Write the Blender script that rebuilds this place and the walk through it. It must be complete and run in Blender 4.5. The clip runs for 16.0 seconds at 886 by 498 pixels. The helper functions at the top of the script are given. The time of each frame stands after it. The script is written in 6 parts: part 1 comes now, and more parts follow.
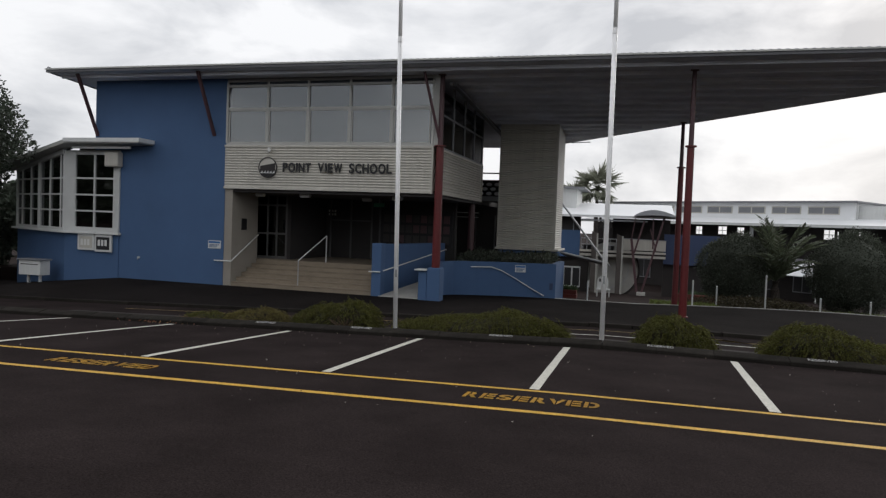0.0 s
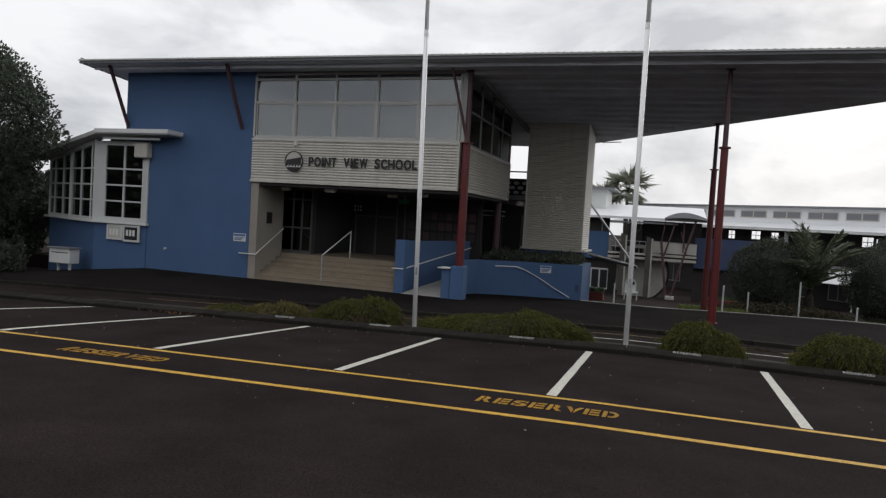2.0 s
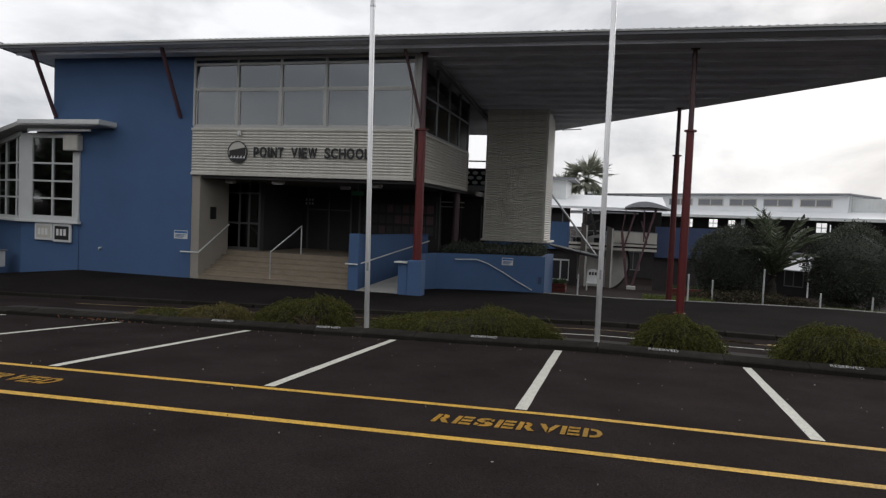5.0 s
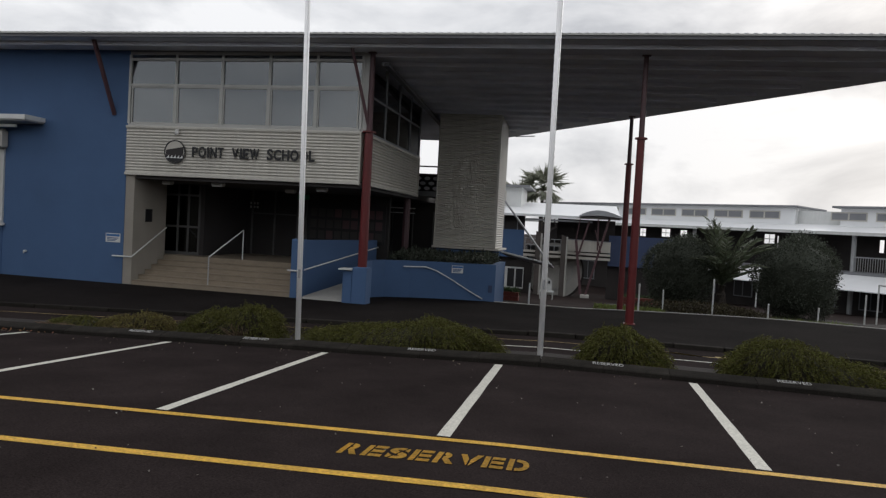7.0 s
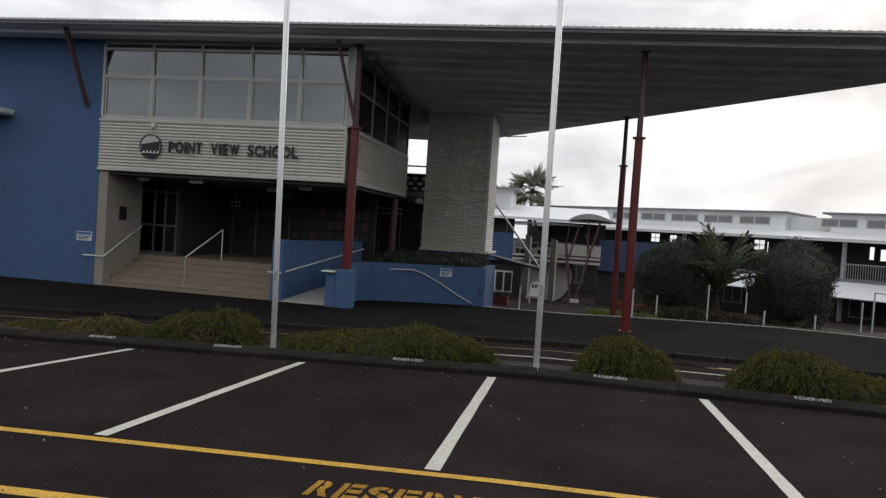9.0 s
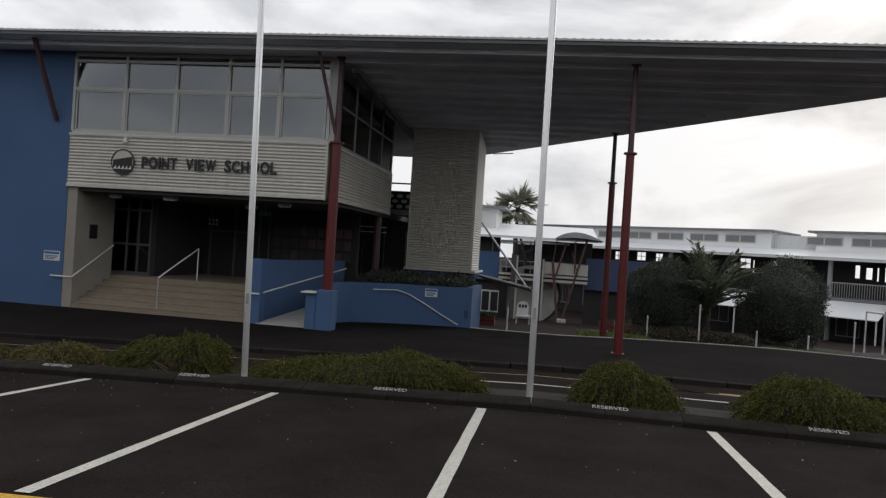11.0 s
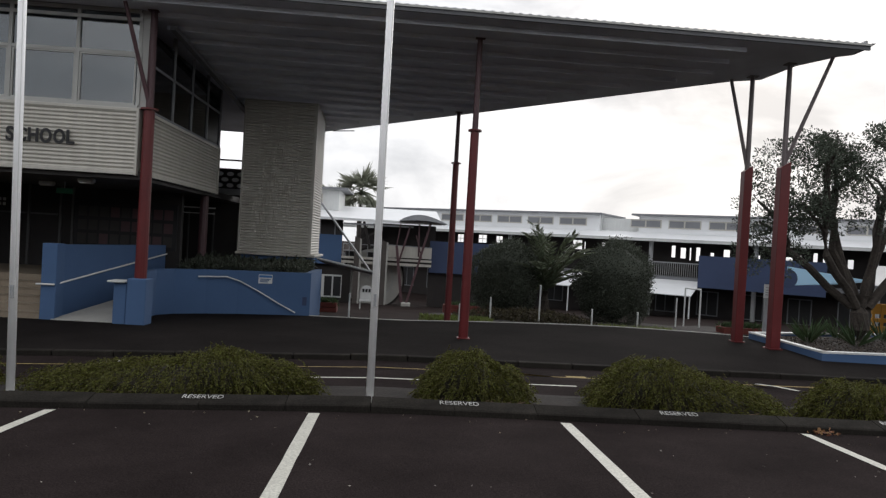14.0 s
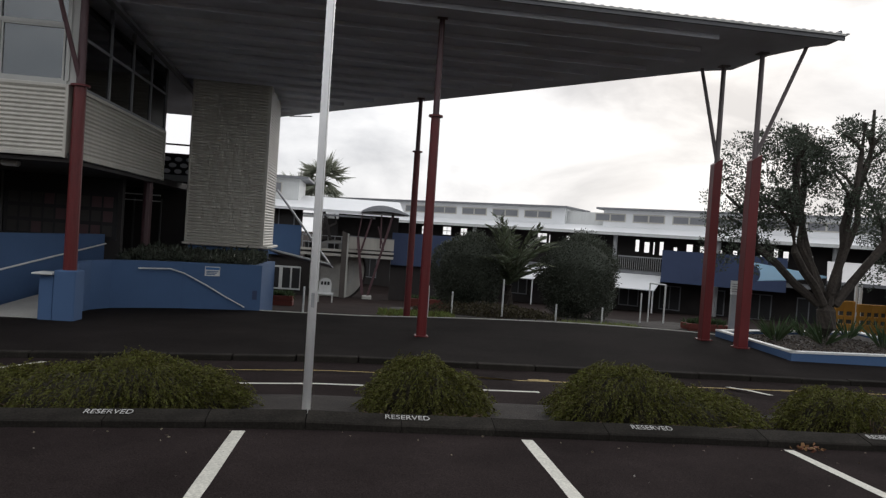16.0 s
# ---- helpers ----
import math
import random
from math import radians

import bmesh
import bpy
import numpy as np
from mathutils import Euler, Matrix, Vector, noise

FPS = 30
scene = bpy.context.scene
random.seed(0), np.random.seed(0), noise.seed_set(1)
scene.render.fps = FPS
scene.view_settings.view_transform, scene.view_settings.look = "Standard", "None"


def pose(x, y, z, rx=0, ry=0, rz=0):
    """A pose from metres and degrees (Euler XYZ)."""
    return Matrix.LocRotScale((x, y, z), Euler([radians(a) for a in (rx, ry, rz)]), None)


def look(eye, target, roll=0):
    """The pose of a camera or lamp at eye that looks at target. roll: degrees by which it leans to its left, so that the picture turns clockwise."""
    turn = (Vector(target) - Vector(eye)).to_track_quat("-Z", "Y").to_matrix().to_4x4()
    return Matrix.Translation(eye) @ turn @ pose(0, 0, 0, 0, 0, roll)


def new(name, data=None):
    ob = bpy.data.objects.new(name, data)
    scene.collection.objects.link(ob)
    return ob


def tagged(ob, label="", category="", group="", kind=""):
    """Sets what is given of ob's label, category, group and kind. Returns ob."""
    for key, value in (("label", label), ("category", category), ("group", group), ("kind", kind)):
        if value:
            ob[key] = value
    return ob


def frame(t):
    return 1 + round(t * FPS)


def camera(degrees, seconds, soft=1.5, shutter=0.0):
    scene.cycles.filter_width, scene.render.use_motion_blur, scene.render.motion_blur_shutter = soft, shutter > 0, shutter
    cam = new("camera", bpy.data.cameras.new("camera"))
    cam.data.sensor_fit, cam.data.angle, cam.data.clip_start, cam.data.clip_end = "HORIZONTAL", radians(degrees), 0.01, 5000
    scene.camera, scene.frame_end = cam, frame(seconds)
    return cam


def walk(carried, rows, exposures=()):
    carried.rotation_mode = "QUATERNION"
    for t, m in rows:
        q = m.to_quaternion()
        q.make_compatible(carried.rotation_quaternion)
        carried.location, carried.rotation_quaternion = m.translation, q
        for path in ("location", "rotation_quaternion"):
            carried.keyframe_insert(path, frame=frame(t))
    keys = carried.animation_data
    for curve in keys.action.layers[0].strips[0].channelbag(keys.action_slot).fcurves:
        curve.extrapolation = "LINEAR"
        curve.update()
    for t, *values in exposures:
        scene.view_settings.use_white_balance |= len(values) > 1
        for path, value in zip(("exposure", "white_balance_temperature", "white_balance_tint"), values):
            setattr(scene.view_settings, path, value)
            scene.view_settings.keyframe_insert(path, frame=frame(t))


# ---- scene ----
cam = camera(66.5, 16.0, soft=1.3)
PATH = [
    (0, (1.082, -11.779, 2.041), (0.524, -9.86, 1.966), 2.2),
    (0.5, (1.059, -11.752, 2.053), (0.42, -9.858, 1.989), 2.0),
    (1, (1.046, -11.667, 2.056), (0.379, -9.784, 1.954), 0.9),
    (1.5, (1.186, -11.676, 2.044), (0.524, -9.79, 1.995), 2.5),
    (2, (1.121, -11.507, 2.038), (0.485, -9.613, 1.953), 3.5),
    (2.5, (1.067, -11.316, 2.036), (0.434, -9.423, 1.917), 1.9),
    (3, (1.118, -11.135, 2.042), (0.483, -9.242, 1.938), 2.1),
    (3.5, (1.126, -10.962, 1.988), (0.529, -9.056, 1.905), 2.3),
    (4, (0.958, -10.769, 2.002), (0.409, -8.847, 1.953), 3.4),
    (4.2, (0.879, -10.699, 1.962), (0.336, -8.777, 1.867), 2.2),
    (6.3, (0.912, -9.965, 1.981), (0.425, -8.027, 1.888), 3.2),
    (6.5, (0.966, -9.905, 1.988), (0.482, -7.966, 1.925), 2.3),
    (7, (1.056, -9.722, 1.957), (0.649, -7.765, 1.887), 3.2),
    (7.5, (0.84, -9.504, 1.947), (0.509, -7.532, 1.913), 4.2),
    (8, (0.779, -9.299, 1.941), (0.364, -7.346, 1.818), 2.9),
    (8.5, (0.95, -9.176, 1.951), (0.554, -7.216, 1.949), 2.6),
    (9, (0.868, -8.926, 1.908), (0.497, -6.962, 1.849), 3.8),
    (9.2, (0.777, -8.833, 1.925), (0.375, -6.875, 1.869), 4.3),
    (11.3, (0.716, -8.145, 1.885), (0.41, -6.169, 1.887), 3.8),
    (11.5, (0.704, -8.064, 1.877), (0.423, -6.084, 1.844), 3.9),
    (12, (0.786, -7.879, 1.901), (0.596, -5.889, 1.879), 3.2),
    (12.5, (0.817, -7.654, 1.868), (0.805, -5.654, 1.871), 4.1),
    (13, (0.672, -7.368, 1.867), (0.783, -5.371, 1.844), 4.5),
    (13.5, (0.606, -7.238, 1.85), (0.708, -5.242, 1.774), 4.2),
    (14, (0.756, -7.135, 1.847), (0.883, -5.139, 1.828), 3.3),
    (14.5, (0.902, -6.991, 1.842), (1.152, -5.007, 1.831), 3.3),
    (15, (0.834, -6.759, 1.814), (1.218, -4.797, 1.787), 5.5),
    (15.5, (0.785, -6.547, 1.796), (1.092, -4.571, 1.729), 6.4),
    (16, (0.982, -6.265, 1.869), (1.212, -4.278, 1.832), 3.9),
]
walk(cam, [(t, look(eye, target, roll)) for t, eye, target, roll in PATH], exposures=[(t, e, 6330, 10) for t, e in ((0.0, 0.31), (1.0, 0.28), (2.0, 0.29), (2.5, 0.41), (3.0, 0.63), (3.5, 0.38), (4.0, 0.31), (6.5, 0.39), (7.0, 0.26), (7.5, 0.33), (8.0, 0.39), (8.5, 0.57), (9.0, 0.35), (11.5, 0.23), (12.0, 0.47), (12.5, 0.31), (13.5, 0.41), (14.0, 0.49), (14.5, 0.33), (15.0, 0.33), (15.5, 0.33), (16.0, 0.38))])

# ---- light ----
SUN_AZ, SUN_EL = 28.0, 24.0   # degrees from +y towards +x, and up
world = bpy.data.worlds.new("overcast")
scene.world = world
world.use_nodes = True
wn, wl = world.node_tree.nodes, world.node_tree.links
wn.clear()
w_out = wn.new("ShaderNodeOutputWorld")
w_bg = wn.new("ShaderNodeBackground")
sky = wn.new("ShaderNodeTexSky")
sky.sky_type, sky.sun_disc = "NISHITA", False
sky.sun_elevation, sky.sun_rotation = radians(SUN_EL), radians(SUN_AZ)
sky.dust_density = 4.0
w_co = wn.new("ShaderNodeTexCoord")
# clouds are stretched flat towards the horizon
w_map = wn.new("ShaderNodeMapping")
w_map.inputs["Scale"].default_value = (1.0, 1.0, 2.6)
w_map.inputs["Location"].default_value = (0.35, 0.1, 0.2)
w_big = wn.new("ShaderNodeTexNoise")
w_big.inputs["Scale"].default_value, w_big.inputs["Detail"].default_value = 3.1, 8.0
w_big.inputs["Roughness"].default_value, w_big.inputs["Distortion"].default_value = 0.55, 0.35
w_ramp = wn.new("ShaderNodeValToRGB")
w_ramp.color_ramp.elements[0].position, w_ramp.color_ramp.elements[0].color = 0.36, (0.57, 0.58, 0.605, 1)
w_ramp.color_ramp.elements[1].position, w_ramp.color_ramp.elements[1].color = 0.58, (1.0, 0.99, 0.985, 1)
# the veiled sun brightens the cloud round it
w_dot = wn.new("ShaderNodeVectorMath")
w_dot.operation = "DOT_PRODUCT"
w_dot.inputs[1].default_value = (math.sin(radians(SUN_AZ)) * math.cos(radians(SUN_EL)), math.cos(radians(SUN_AZ)) * math.cos(radians(SUN_EL)), math.sin(radians(SUN_EL)))
w_glow = wn.new("ShaderNodeMapRange")
w_glow.interpolation_type = "SMOOTHSTEP"
for k, v in (("From Min", -0.5), ("From Max", 1.0), ("To Min", 0.76), ("To Max", 0.765)):
    w_glow.inputs[k].default_value = v
# an overcast sky is brightest overhead
w_sep = wn.new("ShaderNodeSeparateXYZ")
w_high = wn.new("ShaderNodeMapRange")
for k, v in (("From Min", 0.0), ("From Max", 1.0), ("To Min", 0.0), ("To Max", 0.14)):
    w_high.inputs[k].default_value = v
w_sum = wn.new("ShaderNodeMath")
w_sum.operation = "ADD"
w_mul = wn.new("ShaderNodeVectorMath")
w_mul.operation = "SCALE"
w_sky = wn.new("ShaderNodeVectorMath")
w_sky.operation = "SCALE"
w_sky.inputs["Scale"].default_value = 0.10
w_mix = wn.new("ShaderNodeMix")
w_mix.data_type = "RGBA"
w_mix.inputs["Factor"].default_value = 0.96
wl.new(w_co.outputs["Generated"], w_map.inputs["Vector"])
wl.new(w_map.outputs["Vector"], w_big.inputs["Vector"])
wl.new(w_big.outputs["Fac"], w_ramp.inputs["Fac"])
wl.new(w_co.outputs["Generated"], w_dot.inputs[0])
wl.new(w_dot.outputs["Value"], w_glow.inputs["Value"])
wl.new(w_ramp.outputs["Color"], w_mul.inputs[0])
wl.new(w_co.outputs["Generated"], w_sep.inputs["Vector"])
wl.new(w_sep.outputs["Z"], w_high.inputs["Value"])
wl.new(w_glow.outputs["Result"], w_sum.inputs[0])
wl.new(w_high.outputs["Result"], w_sum.inputs[1])
wl.new(w_sum.outputs["Value"], w_mul.inputs["Scale"])
wl.new(sky.outputs["Color"], w_sky.inputs[0])
wl.new(w_sky.outputs["Vector"], w_mix.inputs["A"])
wl.new(w_mul.outputs["Vector"], w_mix.inputs["B"])
wl.new(w_mix.outputs["Result"], w_bg.inputs["Color"])
w_bg.inputs["Strength"].default_value = 1.0
wl.new(w_bg.outputs["Background"], w_out.inputs["Surface"])

sun = new("sun", bpy.data.lights.new("sun", "SUN"))
sun.data.energy, sun.data.angle, sun.data.color = 0.5, radians(30), (1.0, 0.96, 0.9)
sun.matrix_world = look((0, 0, 60), (-math.sin(radians(SUN_AZ)), -math.cos(radians(SUN_AZ)), 60 - math.tan(radians(SUN_EL))))

# ---- materials ----


def mat(name, rgb, rough=0.7, metal=0.0, vary=0.12, size=1.0, grain=0.0, grain_size=60.0, bump=0.0, island=0.0, streak=0.0, spec=0.5):
    """A surface with broad stains (size: about how many to the metre), fine grain, relief, and a shade of its own for each piece."""
    m = bpy.data.materials.new(name)
    m.use_nodes = True
    n, l = m.node_tree.nodes, m.node_tree.links
    p = n["Principled BSDF"]
    p.inputs["Roughness"].default_value, p.inputs["Metallic"].default_value = rough, metal
    p.inputs["Specular IOR Level"].default_value = spec
    co = n.new("ShaderNodeTexCoord")
    out = None

    def layer(scale, amount, stretch=None, detail=6.0):
        nonlocal out
        noise_n = n.new("ShaderNodeTexNoise")
        noise_n.inputs["Scale"].default_value, noise_n.inputs["Detail"].default_value = scale, detail
        noise_n.inputs["Roughness"].default_value = 0.62
        if stretch:
            mp = n.new("ShaderNodeMapping")
            mp.inputs["Scale"].default_value = stretch
            l.new(co.outputs["Object"], mp.inputs["Vector"])
            l.new(mp.outputs["Vector"], noise_n.inputs["Vector"])
        else:
            l.new(co.outputs["Object"], noise_n.inputs["Vector"])
        r = n.new("ShaderNodeMapRange")
        for k, v in (("From Min", 0.3), ("From Max", 0.7), ("To Min", 1 - amount), ("To Max", 1 + amount)):
            r.inputs[k].default_value = v
        l.new(noise_n.outputs["Fac"], r.inputs["Value"])
        mult(r.outputs["Result"])
        return noise_n

    def mult(value):
        nonlocal out
        v = n.new("ShaderNodeVectorMath")
        v.operation = "SCALE"
        if out is None:
            v.inputs[0].default_value = rgb
        else:
            l.new(out, v.inputs[0])
        l.new(value, v.inputs["Scale"])
        out = v.outputs["Vector"]

    if vary:
        layer(size, vary)
    if streak:
        layer(size * 1.5, streak, (6.0, 6.0, 0.35))
    fine = layer(grain_size, grain, None, 3.0) if grain or bump else None
    if island:
        info = n.new("ShaderNodeObjectInfo")
        r = n.new("ShaderNodeMapRange")
        r.inputs["To Min"].default_value, r.inputs["To Max"].default_value = 1 - island, 1 + island
        l.new(info.outputs["Random"], r.inputs["Value"])
        mult(r.outputs["Result"])
    if out is None:
        p.inputs["Base Color"].default_value = (*rgb, 1)
    else:
        l.new(out, p.inputs["Base Color"])
    if bump:
        b = n.new("ShaderNodeBump")
        b.inputs["Strength"].default_value, b.inputs["Distance"].default_value = bump, 0.01
        l.new(fine.outputs["Fac"], b.inputs["Height"])
        l.new(b.outputs["Normal"], p.inputs["Normal"])
    return m


def glass_mat(name, rgb, rough=0.03, alpha_mix=0.25):
    """Thin tinted glass: mirrors the sky and lets some light through."""
    m = bpy.data.materials.new(name)
    m.use_nodes = True
    n, l = m.node_tree.nodes, m.node_tree.links
    n.clear()
    o = n.new("ShaderNodeOutputMaterial")
    gl = n.new("ShaderNodeBsdfGlossy")
    gl.inputs["Roughness"].default_value = rough
    tr = n.new("ShaderNodeBsdfTransparent")
    tr.inputs["Color"].default_value = (*rgb, 1)
    fr = n.new("ShaderNodeFresnel")
    fr.inputs["IOR"].default_value = 1.52
    r = n.new("ShaderNodeMapRange")
    r.inputs["To Min"].default_value = alpha_mix
    l.new(fr.outputs["Fac"], r.inputs["Value"])
    mx = n.new("ShaderNodeMixShader")
    l.new(r.outputs["Result"], mx.inputs["Fac"])
    l.new(tr.outputs["BSDF"], mx.inputs[1])
    l.new(gl.outputs["BSDF"], mx.inputs[2])
    l.new(mx.outputs["Shader"], o.inputs["Surface"])
    return m


M_ASPHALT = mat("asphalt", (0.0245, 0.0190, 0.0185), 0.95, vary=0.3, size=0.8, grain=0.45, grain_size=75, bump=0.5, spec=0.02)
M_PATH = mat("footpath_asphalt", (0.0172, 0.0148, 0.0143), 0.95, vary=0.3, size=0.5, grain=0.3, grain_size=60, bump=0.5, spec=0.02)
M_PAVING = mat("courtyard_paving", (0.024, 0.0175, 0.016), 0.95, vary=0.25, size=0.5, grain=0.2, grain_size=20, bump=0.3, spec=0.05)
M_SOIL = mat("bark_mulch", (0.019, 0.0145, 0.012), 0.95, vary=0.35, size=3, grain=0.5, grain_size=40, bump=1.0)
M_WHITE_LINE = mat("white_road_paint", (0.56, 0.545, 0.48), 0.6, vary=0.08, size=4, grain=0.25, grain_size=45, bump=0.3)
M_YELLOW_LINE = mat("yellow_road_paint", (0.56, 0.325, 0.03), 0.6, vary=0.18, size=5, grain=0.42, grain_size=45, bump=0.3)
M_KERB_WORD = mat("worn_white_stencil_paint", (0.40, 0.395, 0.38), 0.8, vary=0.25, size=9, grain=0.4, grain_size=35, bump=0.3)
M_YELLOW_OLD = mat("faded_yellow_paint", (0.36, 0.26, 0.09), 0.8, vary=0.35, size=2.5, grain=0.4, grain_size=30, bump=0.3)
M_KERB = mat("kerb_concrete", (0.023, 0.0205, 0.0175), 0.95, spec=0.1, vary=0.42, size=2.2, grain=0.35, grain_size=45, bump=0.6, island=0.18)
M_BLUE = mat("blue_render", (0.060, 0.118, 0.240), 0.8, vary=0.07, size=0.6, grain=0.06, grain_size=70, bump=0.25)
M_BLUE_DARK = mat("dark_blue_panel", (0.036, 0.056, 0.122), 0.7, vary=0.08, size=0.8, grain=0.05, bump=0.1)
M_CREAM = mat("cream_steel_cladding", (0.52, 0.50, 0.45), 0.42, vary=0.05, size=0.7, streak=0.07, spec=0.4)
M_GREIGE = mat("beige_render", (0.30, 0.275, 0.24), 0.85, vary=0.08, size=1.2, grain=0.08, grain_size=60, bump=0.25)
M_WHITE = mat("white_paint", (0.64, 0.65, 0.64), 0.5, vary=0.06, size=1.5, grain=0.04, streak=0.05)
M_FRAME = mat("grey_window_frame", (0.44, 0.44, 0.42), 0.45, vary=0.05, size=2)
M_WFRAME = mat("white_window_frame", (0.55, 0.56, 0.55), 0.45, vary=0.05, size=2)
M_ROOF = mat("grey_roof_steel", (0.30, 0.31, 0.33), 0.45, vary=0.10, size=0.5, streak=0.05)
# Soffit and purlin colour, raised and blued to carry haze below the roof.
M_SOFFIT = mat("haze_lifted_soffit", (0.76, 0.79, 0.86), 0.75, vary=0.15, size=0.6, grain=0.08)
M_FASCIA = mat("grey_fascia", (0.20, 0.205, 0.22), 0.5, vary=0.08, size=0.8)
M_EAVE = mat("dark_grey_eave", (0.10, 0.103, 0.112), 0.5, vary=0.08, size=0.8)
M_WHITE_ROOF = mat("white_roof_steel", (0.80, 0.81, 0.82), 0.45, vary=0.05, size=0.4)
M_RED = mat("red_steel_paint", (0.115, 0.011, 0.012), 0.45, vary=0.12, size=1.5, grain=0.06, streak=0.08)
M_MAROON = mat("dull_red_steel", (0.085, 0.042, 0.048), 0.5, vary=0.10, size=1.5)
# Grey-red steel of the upper shafts, paled by haze put into the colour.
M_UPPER = mat("hazed_grey_red_steel", (0.17, 0.145, 0.145), 0.5, vary=0.12, size=2)
M_GREYSTEEL = mat("galvanised_steel", (0.36, 0.37, 0.38), 0.45, metal=0.3, vary=0.10, size=3, grain=0.06)
M_POLE = mat("white_pole_paint", (0.93, 0.93, 0.93), 0.3, vary=0.05, size=2, streak=0.06)
M_STONE = mat("tan_stone_step", (0.245, 0.20, 0.148), 0.8, vary=0.12, size=2.5, grain=0.12, grain_size=50, bump=0.3, island=0.05)
M_CONC = mat("pale_concrete", (0.40, 0.39, 0.36), 0.88, vary=0.12, size=1.5, grain=0.12, grain_size=50, bump=0.3)
# Two dark tones with indoor shade put into the colour; also the badge's hill.
M_DARK = mat("dark_paint_inner_shade", (0.036, 0.033, 0.033), 0.85, vary=0.15, size=1)
M_DARKWALL = mat("inner_wall_painted_shade", (0.055, 0.050, 0.049), 0.85, vary=0.15, size=1)
# Dark face of the concrete fins; their right edge is a paler strip.
M_FIN = mat("dark_fin_face", (0.075, 0.064, 0.058), 0.85, vary=0.2, size=1.5, grain=0.15, streak=0.12)
# Near black: recess shade put into the colour of walls, gaps and braces.
M_RECESS = mat("recess_shade_colour", (0.024, 0.020, 0.019), 0.85, vary=0.35, size=0.7, grain=0.1)
M_BLACK = mat("black_paint", (0.012, 0.012, 0.014), 0.5, vary=0.05, size=3)
M_BARK = mat("grey_bark", (0.052, 0.043, 0.036), 0.95, vary=0.3, size=3, grain=0.35, grain_size=18, bump=1.0)
M_GLASS = glass_mat("window_glass", (0.50, 0.55, 0.57), 0.04, 0.13)
M_GLASS_DARK = glass_mat("dark_window_glass", (0.22, 0.24, 0.25), 0.04, 0.05)
M_GLASS_BAY = glass_mat("bay_window_glass", (0.22, 0.24, 0.25), 0.04, 0.16)
M_BLIND = mat("window_blind", (0.36, 0.38, 0.39), 0.8, vary=0.06, size=0.8)
M_LAMP = mat("lamp_casing", (0.7, 0.7, 0.68), 0.5, vary=0.03)


def leaf_mat(name, rgb, var=0.35):
    """Leaves: every leaf has a shade of its own, and a little light comes through."""
    m = bpy.data.materials.new(name)
    m.use_nodes = True
    n, l = m.node_tree.nodes, m.node_tree.links
    p = n["Principled BSDF"]
    geo = n.new("ShaderNodeNewGeometry")
    hsv = n.new("ShaderNodeHueSaturation")
    hsv.inputs["Color"].default_value = (*rgb, 1)
    r = n.new("ShaderNodeMapRange")
    r.inputs["To Min"].default_value, r.inputs["To Max"].default_value = 1 - var, 1 + var
    h = n.new("ShaderNodeMapRange")
    h.inputs["To Min"].default_value, h.inputs["To Max"].default_value = 0.47, 0.53
    l.new(geo.outputs["Random Per Island"], r.inputs["Value"])
    l.new(geo.outputs["Random Per Island"], h.inputs["Value"])
    l.new(r.outputs["Result"], hsv.inputs["Value"])
    l.new(h.outputs["Result"], hsv.inputs["Hue"])
    l.new(hsv.outputs["Color"], p.inputs["Base Color"])
    p.inputs["Roughness"].default_value = 0.6
    p.inputs["Specular IOR Level"].default_value = 0.3
    tl = n.new("ShaderNodeBsdfTranslucent")
    l.new(hsv.outputs["Color"], tl.inputs["Color"])
    mx = n.new("ShaderNodeMixShader")
    mx.inputs["Fac"].default_value = 0.3
    l.new(p.outputs["BSDF"], mx.inputs[1])
    l.new(tl.outputs["BSDF"], mx.inputs[2])
    l.new(mx.outputs["Shader"], n["Material Output"].inputs["Surface"])
    return m


M_SHRUB = leaf_mat("shrub_leaves", (0.086, 0.084, 0.016), 0.6)
M_SHRUB_DRY = leaf_mat("yellowing_shrub_leaves", (0.13, 0.105, 0.035), 0.7)
# Stems at the heart of a shrub, darkened in colour for inner shade.
M_HEART = mat("core_shade_colour", (0.022, 0.018, 0.010), 0.95, vary=0.4, size=9, grain=0.5, grain_size=45, bump=1.0)
M_TREE = leaf_mat("tree_leaves", (0.068, 0.082, 0.060), 0.45)
# Fan palm leaves paled, with distance haze put into the colour.
M_FANPALM = leaf_mat("hazed_fan_palm_leaves", (0.24, 0.25, 0.19), 0.35)
M_PALM = leaf_mat("palm_leaves", (0.085, 0.10, 0.06), 0.35)
# Bush leaves lightened in colour for the haze across the court.
M_DARKLEAF = leaf_mat("dark_bush_leaves", (0.066, 0.075, 0.056), 0.4)
M_FLAX = leaf_mat("flax_leaves", (0.045, 0.07, 0.03), 0.35)
M_GRASS = leaf_mat("grass_blades", (0.15, 0.18, 0.05), 0.4)
M_TWIG = mat("dry_twigs", (0.16, 0.11, 0.075), 0.95, vary=0.2, size=6)

# ---- mesh helpers ----


def part(name, bm, material, parent=None, label="", smooth=False):
    """Links a bmesh as one mesh object under a thing or a part."""
    me = bpy.data.meshes.new(name)
    bm.to_mesh(me)
    bm.free()
    me.materials.append(material)
    if smooth:
        me.polygons.foreach_set("use_smooth", [True] * len(me.polygons))
    ob = new(name, me)
    if parent is not None:
        ob.parent = parent
    if label:
        ob["label"] = label
    return ob


